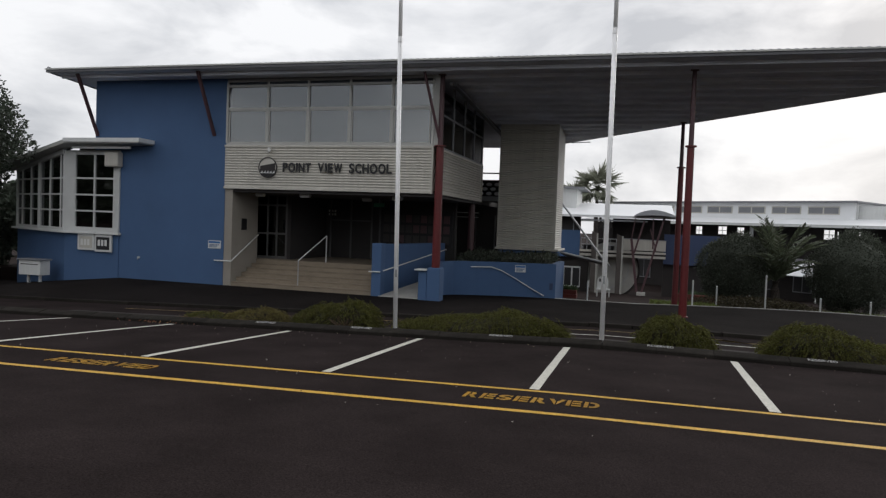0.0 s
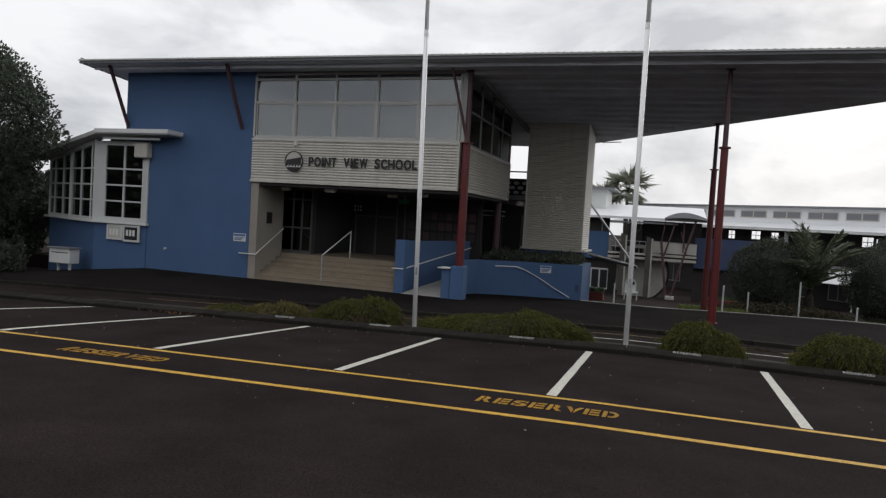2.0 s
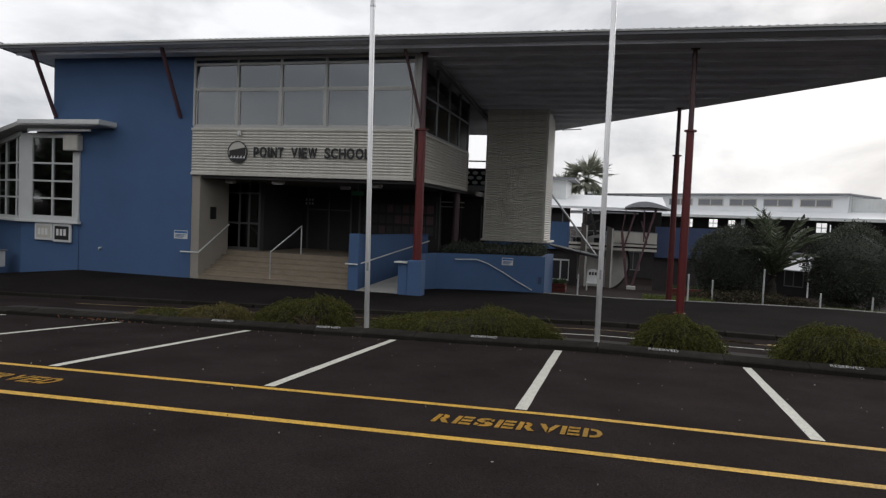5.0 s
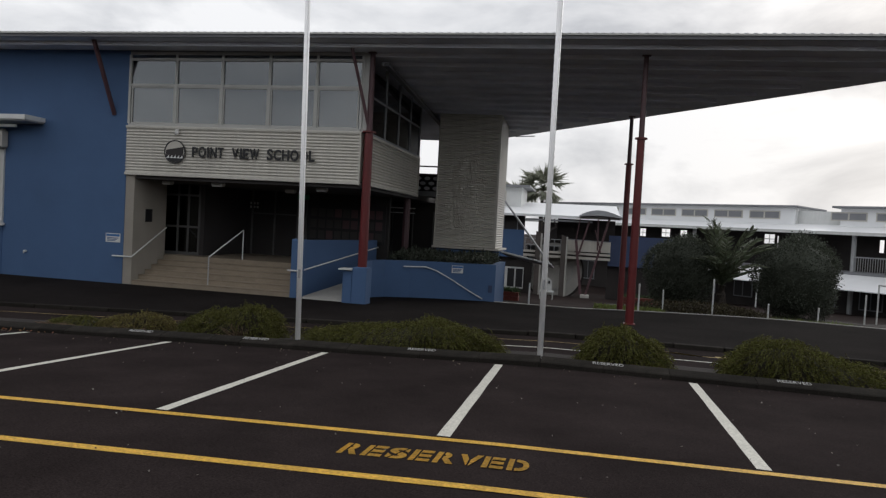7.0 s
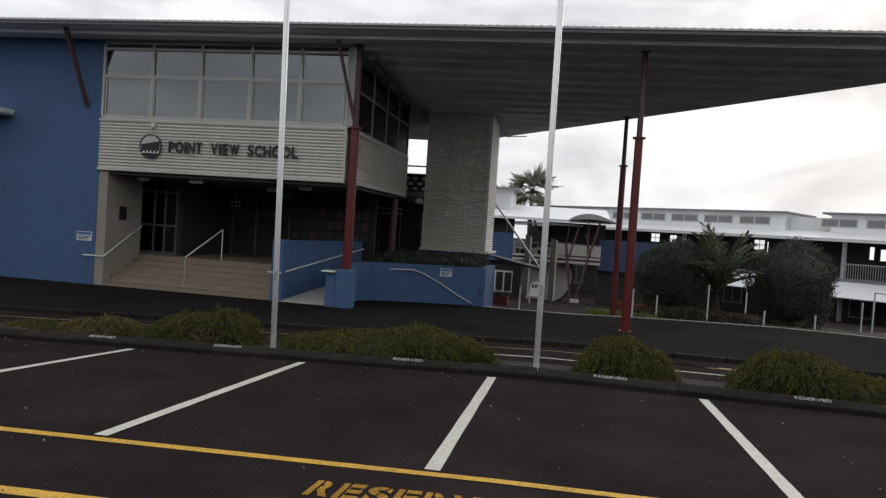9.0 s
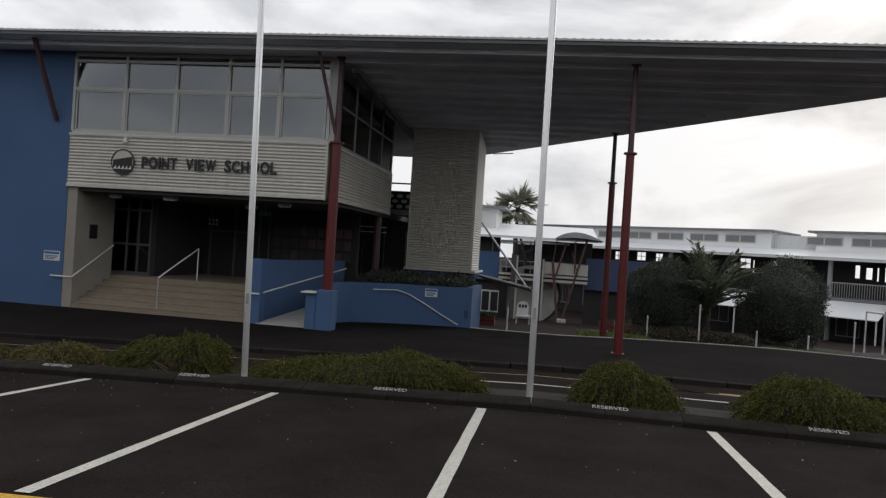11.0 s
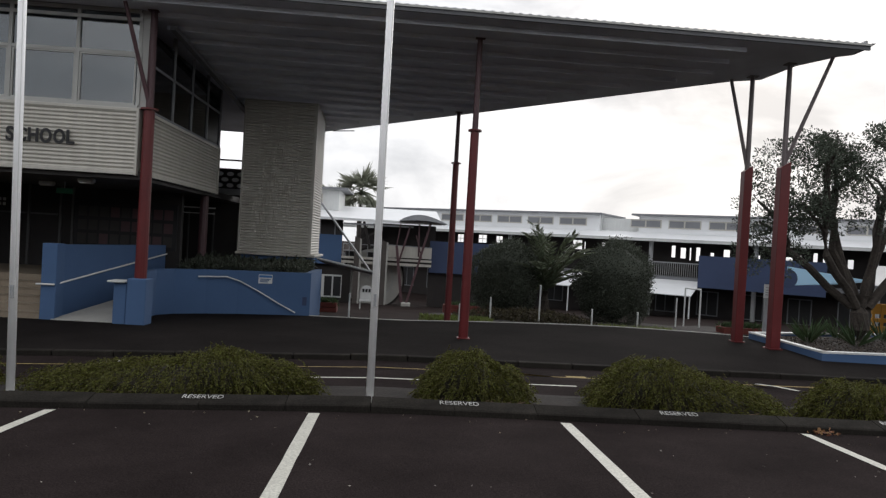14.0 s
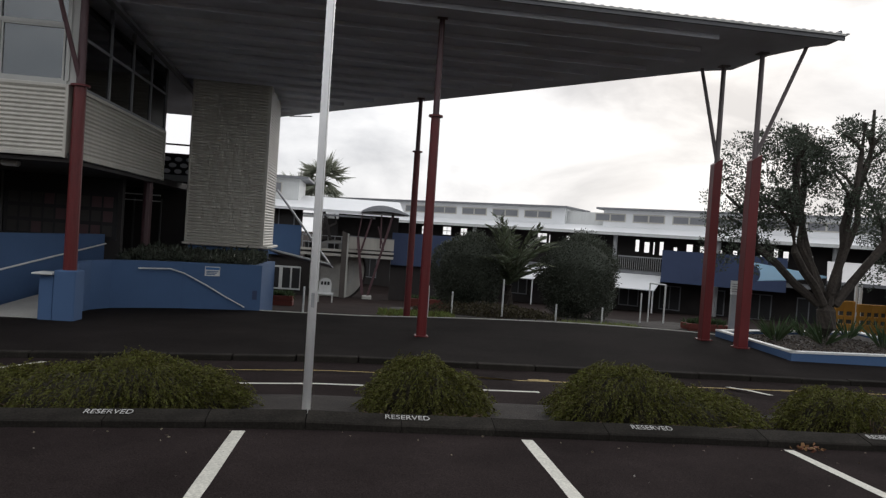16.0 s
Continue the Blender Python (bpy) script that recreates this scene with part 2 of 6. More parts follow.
def thing(name, label, category, at=(0, 0, 0), group="", kind="", turn=0.0):
    ob = new(name)
    ob.empty_display_size = 0.2
    ob.location = at
    ob.rotation_euler = (0, 0, radians(turn))
    return tagged(ob, label, category, group, kind)


def box(bm, x0, y0, z0, x1, y1, z1, bevel=0.0):
    r = bmesh.ops.create_cube(bm, size=1.0)
    m = Matrix.Translation(((x0 + x1) / 2, (y0 + y1) / 2, (z0 + z1) / 2)) @ Matrix.Diagonal((abs(x1 - x0), abs(y1 - y0), abs(z1 - z0), 1))
    bmesh.ops.transform(bm, matrix=m, verts=r["verts"])
    if bevel:
        es = list({e for v in r["verts"] for e in v.link_edges})
        bmesh.ops.bevel(bm, geom=es, offset=bevel, segments=1, affect="EDGES", profile=0.5)
    return bm


def boxed(*a, bevel=0.0):
    return box(bmesh.new(), *a, bevel=bevel)


def rod(bm, a, b, r0, r1=None, seg=10):
    """A round bar from a to b."""
    a, b = Vector(a), Vector(b)
    r1 = r0 if r1 is None else r1
    d = b - a
    m = Matrix.Translation((a + b) / 2) @ d.to_track_quat("Z", "Y").to_matrix().to_4x4()
    bmesh.ops.create_cone(bm, cap_ends=True, segments=seg, radius1=r0, radius2=r1, depth=d.length, matrix=m)
    return bm


def beam(bm, a, b, w, h, w1=None, h1=None):
    """A square bar from a to b, w wide and h deep, tapering to w1, h1."""
    a, b = Vector(a), Vector(b)
    q = (b - a).to_track_quat("Z", "Y")
    w1, h1 = w1 or w, h1 or h
    vs = []
    for p, ww, hh in ((a, w, h), (b, w1, h1)):
        for sx, sy in ((-1, -1), (1, -1), (1, 1), (-1, 1)):
            vs.append(bm.verts.new(p + q @ Vector((sx * ww / 2, sy * hh / 2, 0))))
    bm.faces.new(vs[3::-1])
    bm.faces.new(vs[4:])
    for i in range(4):
        j = (i + 1) % 4
        bm.faces.new((vs[i], vs[j], vs[4 + j], vs[4 + i]))
    return bm


def prism(bm, outline, z0, z1):
    """An upright block over a plan outline (counter-clockwise); z0, z1 may be functions of (x, y)."""
    f0 = z0 if callable(z0) else (lambda x, y: z0)
    f1 = z1 if callable(z1) else (lambda x, y: z1)
    lo = [bm.verts.new((x, y, f0(x, y))) for x, y in outline]
    hi = [bm.verts.new((x, y, f1(x, y))) for x, y in outline]
    bm.faces.new(lo[::-1])
    bm.faces.new(hi)
    k = len(outline)
    for i in range(k):
        j = (i + 1) % k
        bm.faces.new((lo[i], lo[j], hi[j], hi[i]))
    return bm


def corrugated(bm, a, b, z0, z1, pitch=0.076, depth=0.018, thick=0.03):
    """A sheet with level ribs between plan points a and b; the ribs stand out to the right of a->b."""
    a, b = Vector((*a, 0)), Vector((*b, 0))
    d = (b - a).normalized()
    nrm = Vector((d.y, -d.x, 0))
    steps = int((z1 - z0) / pitch * 6)
    rows = []
    for i in range(steps + 1):
        z = z0 + (z1 - z0) * i / steps
        o = nrm * (depth * (0.5 + 0.5 * math.sin(2 * math.pi * (z - z0) / pitch)) + thick)
        rows.append((bm.verts.new(a + o + Vector((0, 0, z))), bm.verts.new(b + o + Vector((0, 0, z)))))
    for p, q in zip(rows, rows[1:]):
        bm.faces.new((p[0], p[1], q[1], q[0]))
    back = [bm.verts.new(v) for v in (a + Vector((0, 0, z0)), b + Vector((0, 0, z0)), b + Vector((0, 0, z1)), a + Vector((0, 0, z1)))]
    bm.faces.new(back[::-1])
    bm.faces.new((back[0], back[1], rows[0][1], rows[0][0]))
    bm.faces.new((rows[-1][0], rows[-1][1], back[2], back[3]))
    bm.faces.new([back[0]] + [r[0] for r in rows] + [back[3]])
    bm.faces.new([back[2]] + [r[1] for r in rows[::-1]] + [back[1]])
    return bm


def lettering(text, height, material, parent, m, label="", depth=0.004, name="lettering", width=None, bold=0.0):
    """Words in the built-in font, as a mesh, standing in the x-z plane of the pose m, centred on it."""
    cu = bpy.data.curves.new(name, "FONT")
    cu.body, cu.align_x, cu.align_y, cu.extrude, cu.offset = text, "CENTER", "CENTER", depth, bold
    tmp = bpy.data.objects.new(name, cu)
    scene.collection.objects.link(tmp)
    bpy.context.view_layer.update()
    me = bpy.data.meshes.new_from_object(tmp.evaluated_get(bpy.context.evaluated_depsgraph_get()))
    bpy.data.objects.remove(tmp)
    xs = [v.co.x for v in me.vertices]
    ys = [v.co.y for v in me.vertices]
    sy = height / (max(ys) - min(ys))
    sx = width / (max(xs) - min(xs)) if width else sy
    cx, cy = (max(xs) + min(xs)) / 2, (max(ys) + min(ys)) / 2
    me.transform(m @ Matrix.Diagonal((sx, sy, 1, 1)) @ Matrix.Translation((-cx, -cy, 0)))
    me.materials.clear()
    me.materials.append(material)
    ob = new(name, me)
    if parent is not None:
        ob.parent = parent
    if label:
        ob["label"] = label
    return ob


# ---- ground ----
KERB_Y = 0.08      # front of the low kerb at the head of the bays
EDGE_Y = 12.5      # where the forecourt ends above the courtyard


def cross(x):
    x = max(-26.0, min(26.0, x))
    return 0.028 * (x - 0.5) if x < 0.5 else -0.005 * (x - 0.5)


def lot(x, y):
    return -0.0615 * max(y, -30.0) + cross(x) * max(0.4, min(1.0, 1 + 0.13 * y))


def far_kerb(x):
    return 4.8 + 0.035 * max(-14.0, min(16.0, x))


def facade_ground(x):
    if x > -17:
        return -0.36 + 0.016 * max(0.0, min(x, 9.7) - 1.0) - 0.03 * max(0.0, min(x, 15.0) - 10.0)
    return max(-1.2, -0.36 + 0.10 * (x + 17))


def edge_y(x):
    """The line where the forecourt ends, bending forward to the right."""
    return EDGE_Y - 0.0225 * max(0.0, min(x, 10.5) - 1.0) ** 2


def pave_z(x, y):
    """The forecourt between the far kerb and the courtyard."""
    fk = far_kerb(x)
    z0, z1 = lot(x, fk) + 0.09, facade_ground(x)
    s = max(0.0, min(1.0, (y - fk) / (8.2 - fk)))
    return z0 + (z1 - z0) * s - (0.03 if x < 1 else 0.03 * max(0.0, 1 - (x - 1) / 6)) * max(0.0, y - 8.4)


def court_z(x, y):
    return -0.72 - 0.066 * (max(EDGE_Y, min(y, 48.0)) - EDGE_Y)


def ground_z(x, y):
    if y < 4.0:
        return lot(x, y)
    if y < edge_y(x):
        return min(lot(x, min(y, 5.4)), pave_z(x, max(y, far_kerb(x))) - 0.07 - 0.2 * max(0.0, min(1.0, y - 6.0)))
    return court_z(x, y)


def sheet(name, xs, ys, material, zf, lift=0.0):
    me = bpy.data.meshes.new(name)
    verts = [(x, y, zf(x, y) + lift) for y in ys for x in xs]
    w = len(xs)
    faces = [(j * w + i, j * w + i + 1, (j + 1) * w + i + 1, (j + 1) * w + i) for j in range(len(ys) - 1) for i in range(w - 1)]
    me.from_pydata(verts, [], faces)
    me.materials.append(material)
    return new(name, me)


def spread(a, b, step):
    k = max(1, int(round((b - a) / step)))
    return [a + (b - a) * i / k for i in range(k + 1)]


xs = [-600, -200, -80, -40] + spread(-30, 26, 1.0) + [40, 80, 200, 600]
ys = [-400, -150, -60, -30] + spread(-20, 0, 1.0) + spread(0.5, 6.0, 0.5) + spread(7, 12, 1.0) + [EDGE_Y - 0.02, EDGE_Y] + spread(13, 48, 1.0) + [60, 100, 300, 800]
ground = sheet("ground", xs, ys, M_ASPHALT, ground_z)
ground.data.materials.append(M_PAVING)
for f in ground.data.polygons:
    f.material_index = 1 if f.center.y > edge_y(f.center.x) - 0.3 else 0
tagged(ground, "dark asphalt car park and drive, with a paved court beyond", "ground", kind="structure")

# the forecourt: a slab that starts at the far kerb
bm = bmesh.new()
px = [-60, -40] + spread(-30, 24, 1.0) + [40, 60]
grid = []
for x in px:
    y0 = far_kerb(x) + 0.15
    grid.append([bm.verts.new((x, y, pave_z(x, y))) for y in [y0 + (edge_y(x) - y0) * i / 14 for i in range(15)]])
for a, b in zip(grid, grid[1:]):
    for i in range(14):
        bm.faces.new((a[i], b[i], b[i + 1], a[i + 1]))
for a, b in zip(grid, grid[1:]):
    lo = [bm.verts.new((v.co.x, v.co.y, v.co.z - 0.35)) for v in (a[14], b[14])]
    bm.faces.new((a[14], b[14], lo[1], lo[0]))
pavement = tagged(part("pavement", bm, M_PATH), "dark asphalt forecourt in front of the school", "pavement", kind="structure")


def stripe(name, pts, w, material, label, lift=0.004, parent=None, zf=ground_z):
    """A painted line along plan points, following the ground."""
    bm = bmesh.new()
    prev = None
    for i, (x, y) in enumerate(pts):
        x2, y2 = pts[min(i + 1, len(pts) - 1)]
        x1, y1 = pts[max(i - 1, 0)]
        d = Vector((x2 - x1, y2 - y1)).normalized()
        n = Vector((-d.y, d.x)) * w / 2 * random.uniform(0.93, 1.07)
        a = bm.verts.new((x + n.x, y + n.y, zf(x + n.x, y + n.y) + lift))
        b = bm.verts.new((x - n.x, y - n.y, zf(x - n.x, y - n.y) + lift))
        if prev:
            bm.faces.new((prev[0], prev[1], b, a))
        prev = (a, b)
    ob = part(name, bm, material, parent)
    return tagged(ob, label, "road marking", kind="structure")


def line(a, b, step=0.3):
    k = max(1, int(math.dist(a, b) / step))
    return [(a[0] + (b[0] - a[0]) * i / k, a[1] + (b[1] - a[1]) * i / k) for i in range(k + 1)]


def yel(x):
    return -4.56 + 0.058 * max(-14.0, min(12.0, x))


for i in range(-4, 5):
    stripe("bay_line", line((0.05 + i * 2.43, yel(i * 2.43) + 0.1), (i * 2.67 - 0.04, -0.02)), 0.11, M_WHITE_LINE, "worn white painted line between parking bays")
stripe("yellow_line", [(x, yel(x)) for x in spread(-30, 24, 0.5)], 0.095, M_YELLOW_LINE, "yellow painted line along the ends of the bays")
stripe("yellow_line", [(x, yel(x) - 1.09) for x in spread(-30, 24, 0.5)], 0.10, M_YELLOW_LINE, "yellow painted line along the car park lane")
stripe("white_line", [(x, 2.62 + 0.05 * x) for x in spread(-3.0, 3.5, 0.5)], 0.09, M_WHITE_LINE, "white painted line along the drive")
stripe("yellow_line", [(x, 3.82 + 0.06 * x) for x in spread(-12, 12, 0.5)], 0.05, M_YELLOW_OLD, "thin faded yellow line beside the far kerb")
stripe("white_line", line((7.35, 3.45), (7.1, 4.3)), 0.10, M_WHITE_LINE, "short white line across the drive", 0.016)
stripe("white_line", line((-4.0, 3.2), (-3.6, 4.3)), 0.10, M_WHITE_LINE, "short white line across the drive")
for x, y, w in ((3.85, 4.12, 0.35), (8.2, 4.3, 0.3)):
    stripe("yellow_mark", line((x - w / 2, y), (x + w / 2, y + 0.02), 0.1), 0.10, M_YELLOW_OLD, "worn yellow paint mark beside the far kerb")


def painted_word(text, width, height, material, x, y, slope_x, slope_y, lift, parent, label, turn=0.0, bars=False):
    """A word lying on the ground or on a kerb, read from the -y side; bars: a stencil's bridges cut through it."""
    ob = lettering(text, height, material, parent, Matrix.Translation((0, 0, 0)), label, 0.0005, "painted_word", width, 0.004)
    me = ob.data
    tn = Matrix.Rotation(radians(turn), 4, "Z")
    for v in me.vertices:
        p = tn @ v.co
        v.co = (x + p.x, y + p.y, lift(x + p.x, y + p.y) + v.co.z)
    return tagged(ob, label, "road marking", kind="structure")


# stencilled words in the lane, letter by letter, with the stencil's gaps
def stencil(x0, x1, y0, h):
    word = "RESERVED"
    w = (x1 - x0) / len(word)
    for i, c in enumerate(word):
        x = x0 + (i + 0.5) * w
        y = y0 + 0.058 * x
        ob = lettering(c, h, M_YELLOW_LINE, None, Matrix(), "", 0.0005, "painted_letter", w * (0.98 if c == "V" else 0.86), 0.045)
        bm = bmesh.new()
        bm.from_mesh(ob.data)
        cut = (0.0 if c in "SV" else -0.16) * w
        for px, sg in ((cut - 0.042 * w, 1), (cut + 0.042 * w, -1)):
            lean = Vector((1.0, -0.35 if c == "S" else 0.0, 0.0)).normalized()
            bmesh.ops.bisect_plane(bm, geom=bm.verts[:] + bm.edges[:] + bm.faces[:], plane_co=(px, 0, 0), plane_no=lean)
        gap = [f for f in bm.faces if abs((f.calc_center_median().x - cut) + (-0.35 * f.calc_center_median().y if c == "S" else 0.0)) < 0.042 * w]
        bmesh.ops.delete(bm, geom=gap, context="FACES")
        for v in bm.verts:
            v.co = (x + v.co.x, y + v.co.y + 0.058 * v.co.x, ground_z(x + v.co.x, y + v.co.y) + 0.005)
        bm.to_mesh(ob.data)
        bm.free()
        tagged(ob, "yellow stencilled letter on the asphalt", "road marking", "words painted in the lane", "structure")


stencil(-0.58, 0.79, -5.07, 0.28)
stencil(-5.52, -4.13, -5.12, 0.28)

# ---- kerbs, in blocks ----
kerb = tagged(new("kerb"), "low sloping concrete kerb at the head of the bays", "kerb", kind="structure")


def kerb_block(length):
    bm = bmesh.new()
    prof = [(0.0, -0.25), (0.0, 0.06), (0.018, 0.075), (0.225, 0.120), (0.25, 0.112), (0.25, -0.25)]
    ends = []
    for x in (-length / 2 + 0.003, length / 2 - 0.003):
        ends.append([bm.verts.new((x, y, z)) for y, z in prof])
    bm.faces.new(ends[0][::-1])
    bm.faces.new(ends[1])
    for i in range(len(prof)):
        j = (i + 1) % len(prof)
        bm.faces.new((ends[0][i], ends[0][j], ends[1][j], ends[1][i]))
    me = bpy.data.meshes.new("kerb_block")
    bm.to_mesh(me)
    bm.free()
    me.materials.append(M_KERB)
    return me


blocks = {w: kerb_block(w) for w in (0.52, 0.9, 1.14)}
x = -20.5
while x < 11.5:
    w = random.choice((0.52, 0.9, 0.9, 1.14))
    x += w / 2
    ob = new("kerb_block", blocks[w])
    ob.parent = kerb
    ob.location = (x, KERB_Y + random.uniform(-0.007, 0.007), lot(x, KERB_Y) + random.uniform(-0.007, 0.007))
    ob.rotation_euler = (0, -math.atan((cross(x + 0.2) - cross(x - 0.2)) / 0.4) + random.uniform(-0.006, 0.006), random.uniform(-0.006, 0.006))
    x += w / 2
for x in (-6.05, -3.98, -1.25, 1.50, 3.97, 6.55):
    painted_word("RESERVED", 0.43, 0.078, M_KERB_WORD, x, KERB_Y + 0.135, 0, 0, lambda px, py: lot(px, KERB_Y) + 0.072 + (py - KERB_Y - 0.018) * 0.25 + 0.01, None, "white stencilled word on the kerb")

far_kerb_ob = tagged(new("kerb"), "worn concrete kerb along the forecourt", "kerb", kind="structure")
bm = bmesh.new()
box(bm, -0.49, 0.0, -0.25, 0.49, 0.16, 0.095, 0.012)
me = bpy.data.meshes.new("kerb_stone")
bm.to_mesh(me)
bm.free()
me.materials.append(M_KERB)
for i in range(-30, 22):
    x = i + 0.5
    ob = new("kerb_stone", me)
    ob.parent = far_kerb_ob
    ob.location = (x, far_kerb(x), lot(x, far_kerb(x)) + random.uniform(-0.008, 0.004))
    ob.rotation_euler = (0, -math.atan((cross(x + 0.4) - cross(x - 0.4)) / 0.8), 0.035)

bm = bmesh.new()
ex = spread(-1.75, 24, 0.75)
for a, b in zip(ex, ex[1:]):
    prism(bm, [(a, edge_y(a) + 0.01), (b, edge_y(b) + 0.01), (b, edge_y(b) + 0.10), (a, edge_y(a) + 0.10)], -1.2, lambda x, y: pave_z(x, edge_y(x)) + 0.012)
edge = tagged(part("trim", bm, M_CONC), "pale concrete edging of the forecourt", "trim", kind="structure")

# ---- main building ----
F = 8.4            # plane of the front
ROOF_F, ROOF_S = 7.15, 0.068


def roof_under(x, y):
    return 6.70 - ROOF_S * (y - ROOF_F) - 0.0063 * (x + 0.5)


school = thing("school_building", "two-storey blue and cream school block with a wide overhanging roof", "building")
part("wall", prism(bmesh.new(), [(-18.12, F), (-12.65, F), (-12.65, F + 0.3), (-18.12, F + 0.3)], -1.3, roof_under), M_BLUE, school, "smooth blue rendered wall")
part("wall", prism(bmesh.new(), [(-18.12, F + 0.3), (-17.82, F + 0.3), (-17.82, 20), (-18.12, 20)], -1.3, roof_under), M_BLUE, school)
part("wall", boxed(-12.65, F + 0.02, -0.6, -12.35, 10.05, 2.98), M_GREIGE, school, "beige rendered side wall of the entrance")
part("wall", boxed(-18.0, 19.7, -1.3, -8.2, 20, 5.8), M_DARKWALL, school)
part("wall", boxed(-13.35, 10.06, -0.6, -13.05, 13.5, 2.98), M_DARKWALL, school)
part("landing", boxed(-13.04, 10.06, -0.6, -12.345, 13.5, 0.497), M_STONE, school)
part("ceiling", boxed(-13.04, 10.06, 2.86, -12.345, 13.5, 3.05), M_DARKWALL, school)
# porch walls and ceiling: their shade is painted into the dark colour
part("wall", boxed(-12.34, 13.5, -0.6, -5.8, 13.7, 2.97), M_DARK, school, "inner wall of the porch, shade put into its colour")
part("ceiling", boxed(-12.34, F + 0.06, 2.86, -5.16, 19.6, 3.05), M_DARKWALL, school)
# upper storey
clad = part("cladding", corrugated(bmesh.new(), (-12.64, F), (-5.25, F), 3.02, 4.37, 0.088, 0.03), M_CREAM, school, "cream ribbed steel cladding")
for z0, z1 in ((2.955, 3.03), (4.365, 4.44)):
    part("flashing", boxed(-12.66, F - 0.075, z0, -5.235, F + 0.02, z1, bevel=0.008), M_CREAM, school)
part("flashing", boxed(-5.26, F - 0.07, 2.95, -5.20, F + 0.3, 4.44), M_CREAM, school)
part("cladding", corrugated(bmesh.new(), (-5.12, 8.60), (-5.12, 14.46), 3.02, 4.33, 0.088, 0.03), M_CREAM, school, "cream ribbed steel cladding")
for z0, z1 in ((2.955, 3.03), (4.325, 4.40)):
    part("flashing", boxed(-5.15, 8.57, z0, -5.04, 14.5, z1, bevel=0.008), M_CREAM, school)
part("flashing", boxed(-5.14, 8.54, 2.95, -5.03, 8.60, 4.4), M_CREAM, school)
part("flashing", boxed(-5.14, 14.46, 2.95, -5.03, 14.52, 4.4), M_CREAM, school)
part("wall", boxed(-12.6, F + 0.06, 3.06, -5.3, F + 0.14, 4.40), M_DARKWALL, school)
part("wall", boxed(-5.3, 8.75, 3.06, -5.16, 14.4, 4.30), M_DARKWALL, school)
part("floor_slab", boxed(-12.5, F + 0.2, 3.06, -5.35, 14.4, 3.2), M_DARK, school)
# inner wall painted dark for the unlit upper room
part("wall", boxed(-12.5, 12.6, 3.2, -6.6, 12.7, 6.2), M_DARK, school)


def window(name, x0, x1, z0, z1, y, bars_x, bars_z, parent, fmat, w=0.06, glass=M_GLASS, label=""):
    """A window in a wall that faces -y: frame bars, panes, a blind behind."""
    xs_, zs_ = [x0] + bars_x + [x1], [z0] + bars_z + [z1]
    win = part(name, boxed(x0, y - 0.05, z0, x1, y + 0.05, z0 + w), fmat, parent, label)
    part("frame", boxed(x0, y - 0.05, z1 - w, x1, y + 0.05, z1), fmat, win)
    for x in xs_:
        part("mullion", boxed(x - w / 2, y - 0.045, z0 + w, x + w / 2, y + 0.045, z1 - w), fmat, win)
    for z in bars_z:
        for a, b in zip(xs_, xs_[1:]):
            part("transom", boxed(a + w / 2, y - 0.04, z - w / 2, b - w / 2, y + 0.04, z + w / 2), fmat, win)
    for a, b in zip(xs_, xs_[1:]):
        for c, d in zip(zs_, zs_[1:]):
            bm = bmesh.new()
            box(bm, a + w / 2, y + 0.002, c + w / 2, b - w / 2, y + 0.008, d - w / 2)
            bmesh.ops.rotate(bm, verts=bm.verts, cent=((a + b) / 2, y, c), matrix=Matrix.Rotation(random.uniform(-0.004, 0.004), 3, "X"))
            pane = part("pane", bm, glass, win)
            pane.visible_shadow = False
    return win


front_z = roof_under(-5.27, F)
win = window("window", -12.62, -5.27, 4.44, front_z - 0.01, F + 0.03, [-11.07, -9.57, -8.07, -6.62], [5.66, front_z - 0.22], school, M_FRAME, 0.075, label="grey-framed window band on the upper storey")
part("head_trim", prism(bmesh.new(), [(-12.64, F - 0.01), (-5.25, F - 0.01), (-5.25, F + 0.07), (-12.64, F + 0.07)], front_z - 0.012, lambda x, y: roof_under(x, y) + 0.01), M_FASCIA, school)
for a, b in zip((-12.6, -11.07, -9.57, -8.07, -6.62), (-11.07, -9.57, -8.07, -6.62, -5.3)):
    sash = part("sash", boxed(a + 0.045, F + 0.005, 4.52, b - 0.045, F + 0.04, 4.555), M_FRAME, win)
    part("sash_rail", boxed(a + 0.045, F + 0.005, 5.585, b - 0.045, F + 0.04, 5.62), M_FRAME, sash)
    for e in (a + 0.045, b - 0.08):
        part("sash_stile", boxed(e, F + 0.005, 4.555, e + 0.035, F + 0.04, 5.585), M_FRAME, sash)
    part("blind", boxed(a + 0.05, F + 0.16, 4.46, b - 0.05, F + 0.17, front_z - 0.05), M_BLIND, win, "pale grey drawn window blind")
# side windows: a rising run of dark panes on the flank
side = part("window", boxed(-5.13, 8.58, 4.4, -5.05, 14.5, 4.46), M_FASCIA, school, "dark window band along the flank")
for y in (8.62, 10.12, 11.6, 13.05, 14.46):
    part("mullion", boxed(-5.13, y - 0.035, 4.46, -5.05, y + 0.035, roof_under(-5.05, y) - 0.002), M_FASCIA, side)
for a, b in ((8.62, 10.12), (10.12, 11.6), (11.6, 13.05), (13.05, 14.46)):
    part("transom", boxed(-5.12, a + 0.035, 5.44, -5.06, b - 0.035, 5.5), M_FASCIA, side)
    for c, d in ((4.46, 5.44), (5.5, 6.2)):
        g = part("pane", boxed(-5.095, a + 0.035, c, -5.087, b - 0.035, d), M_GLASS_DARK, side)
        g.visible_shadow = False
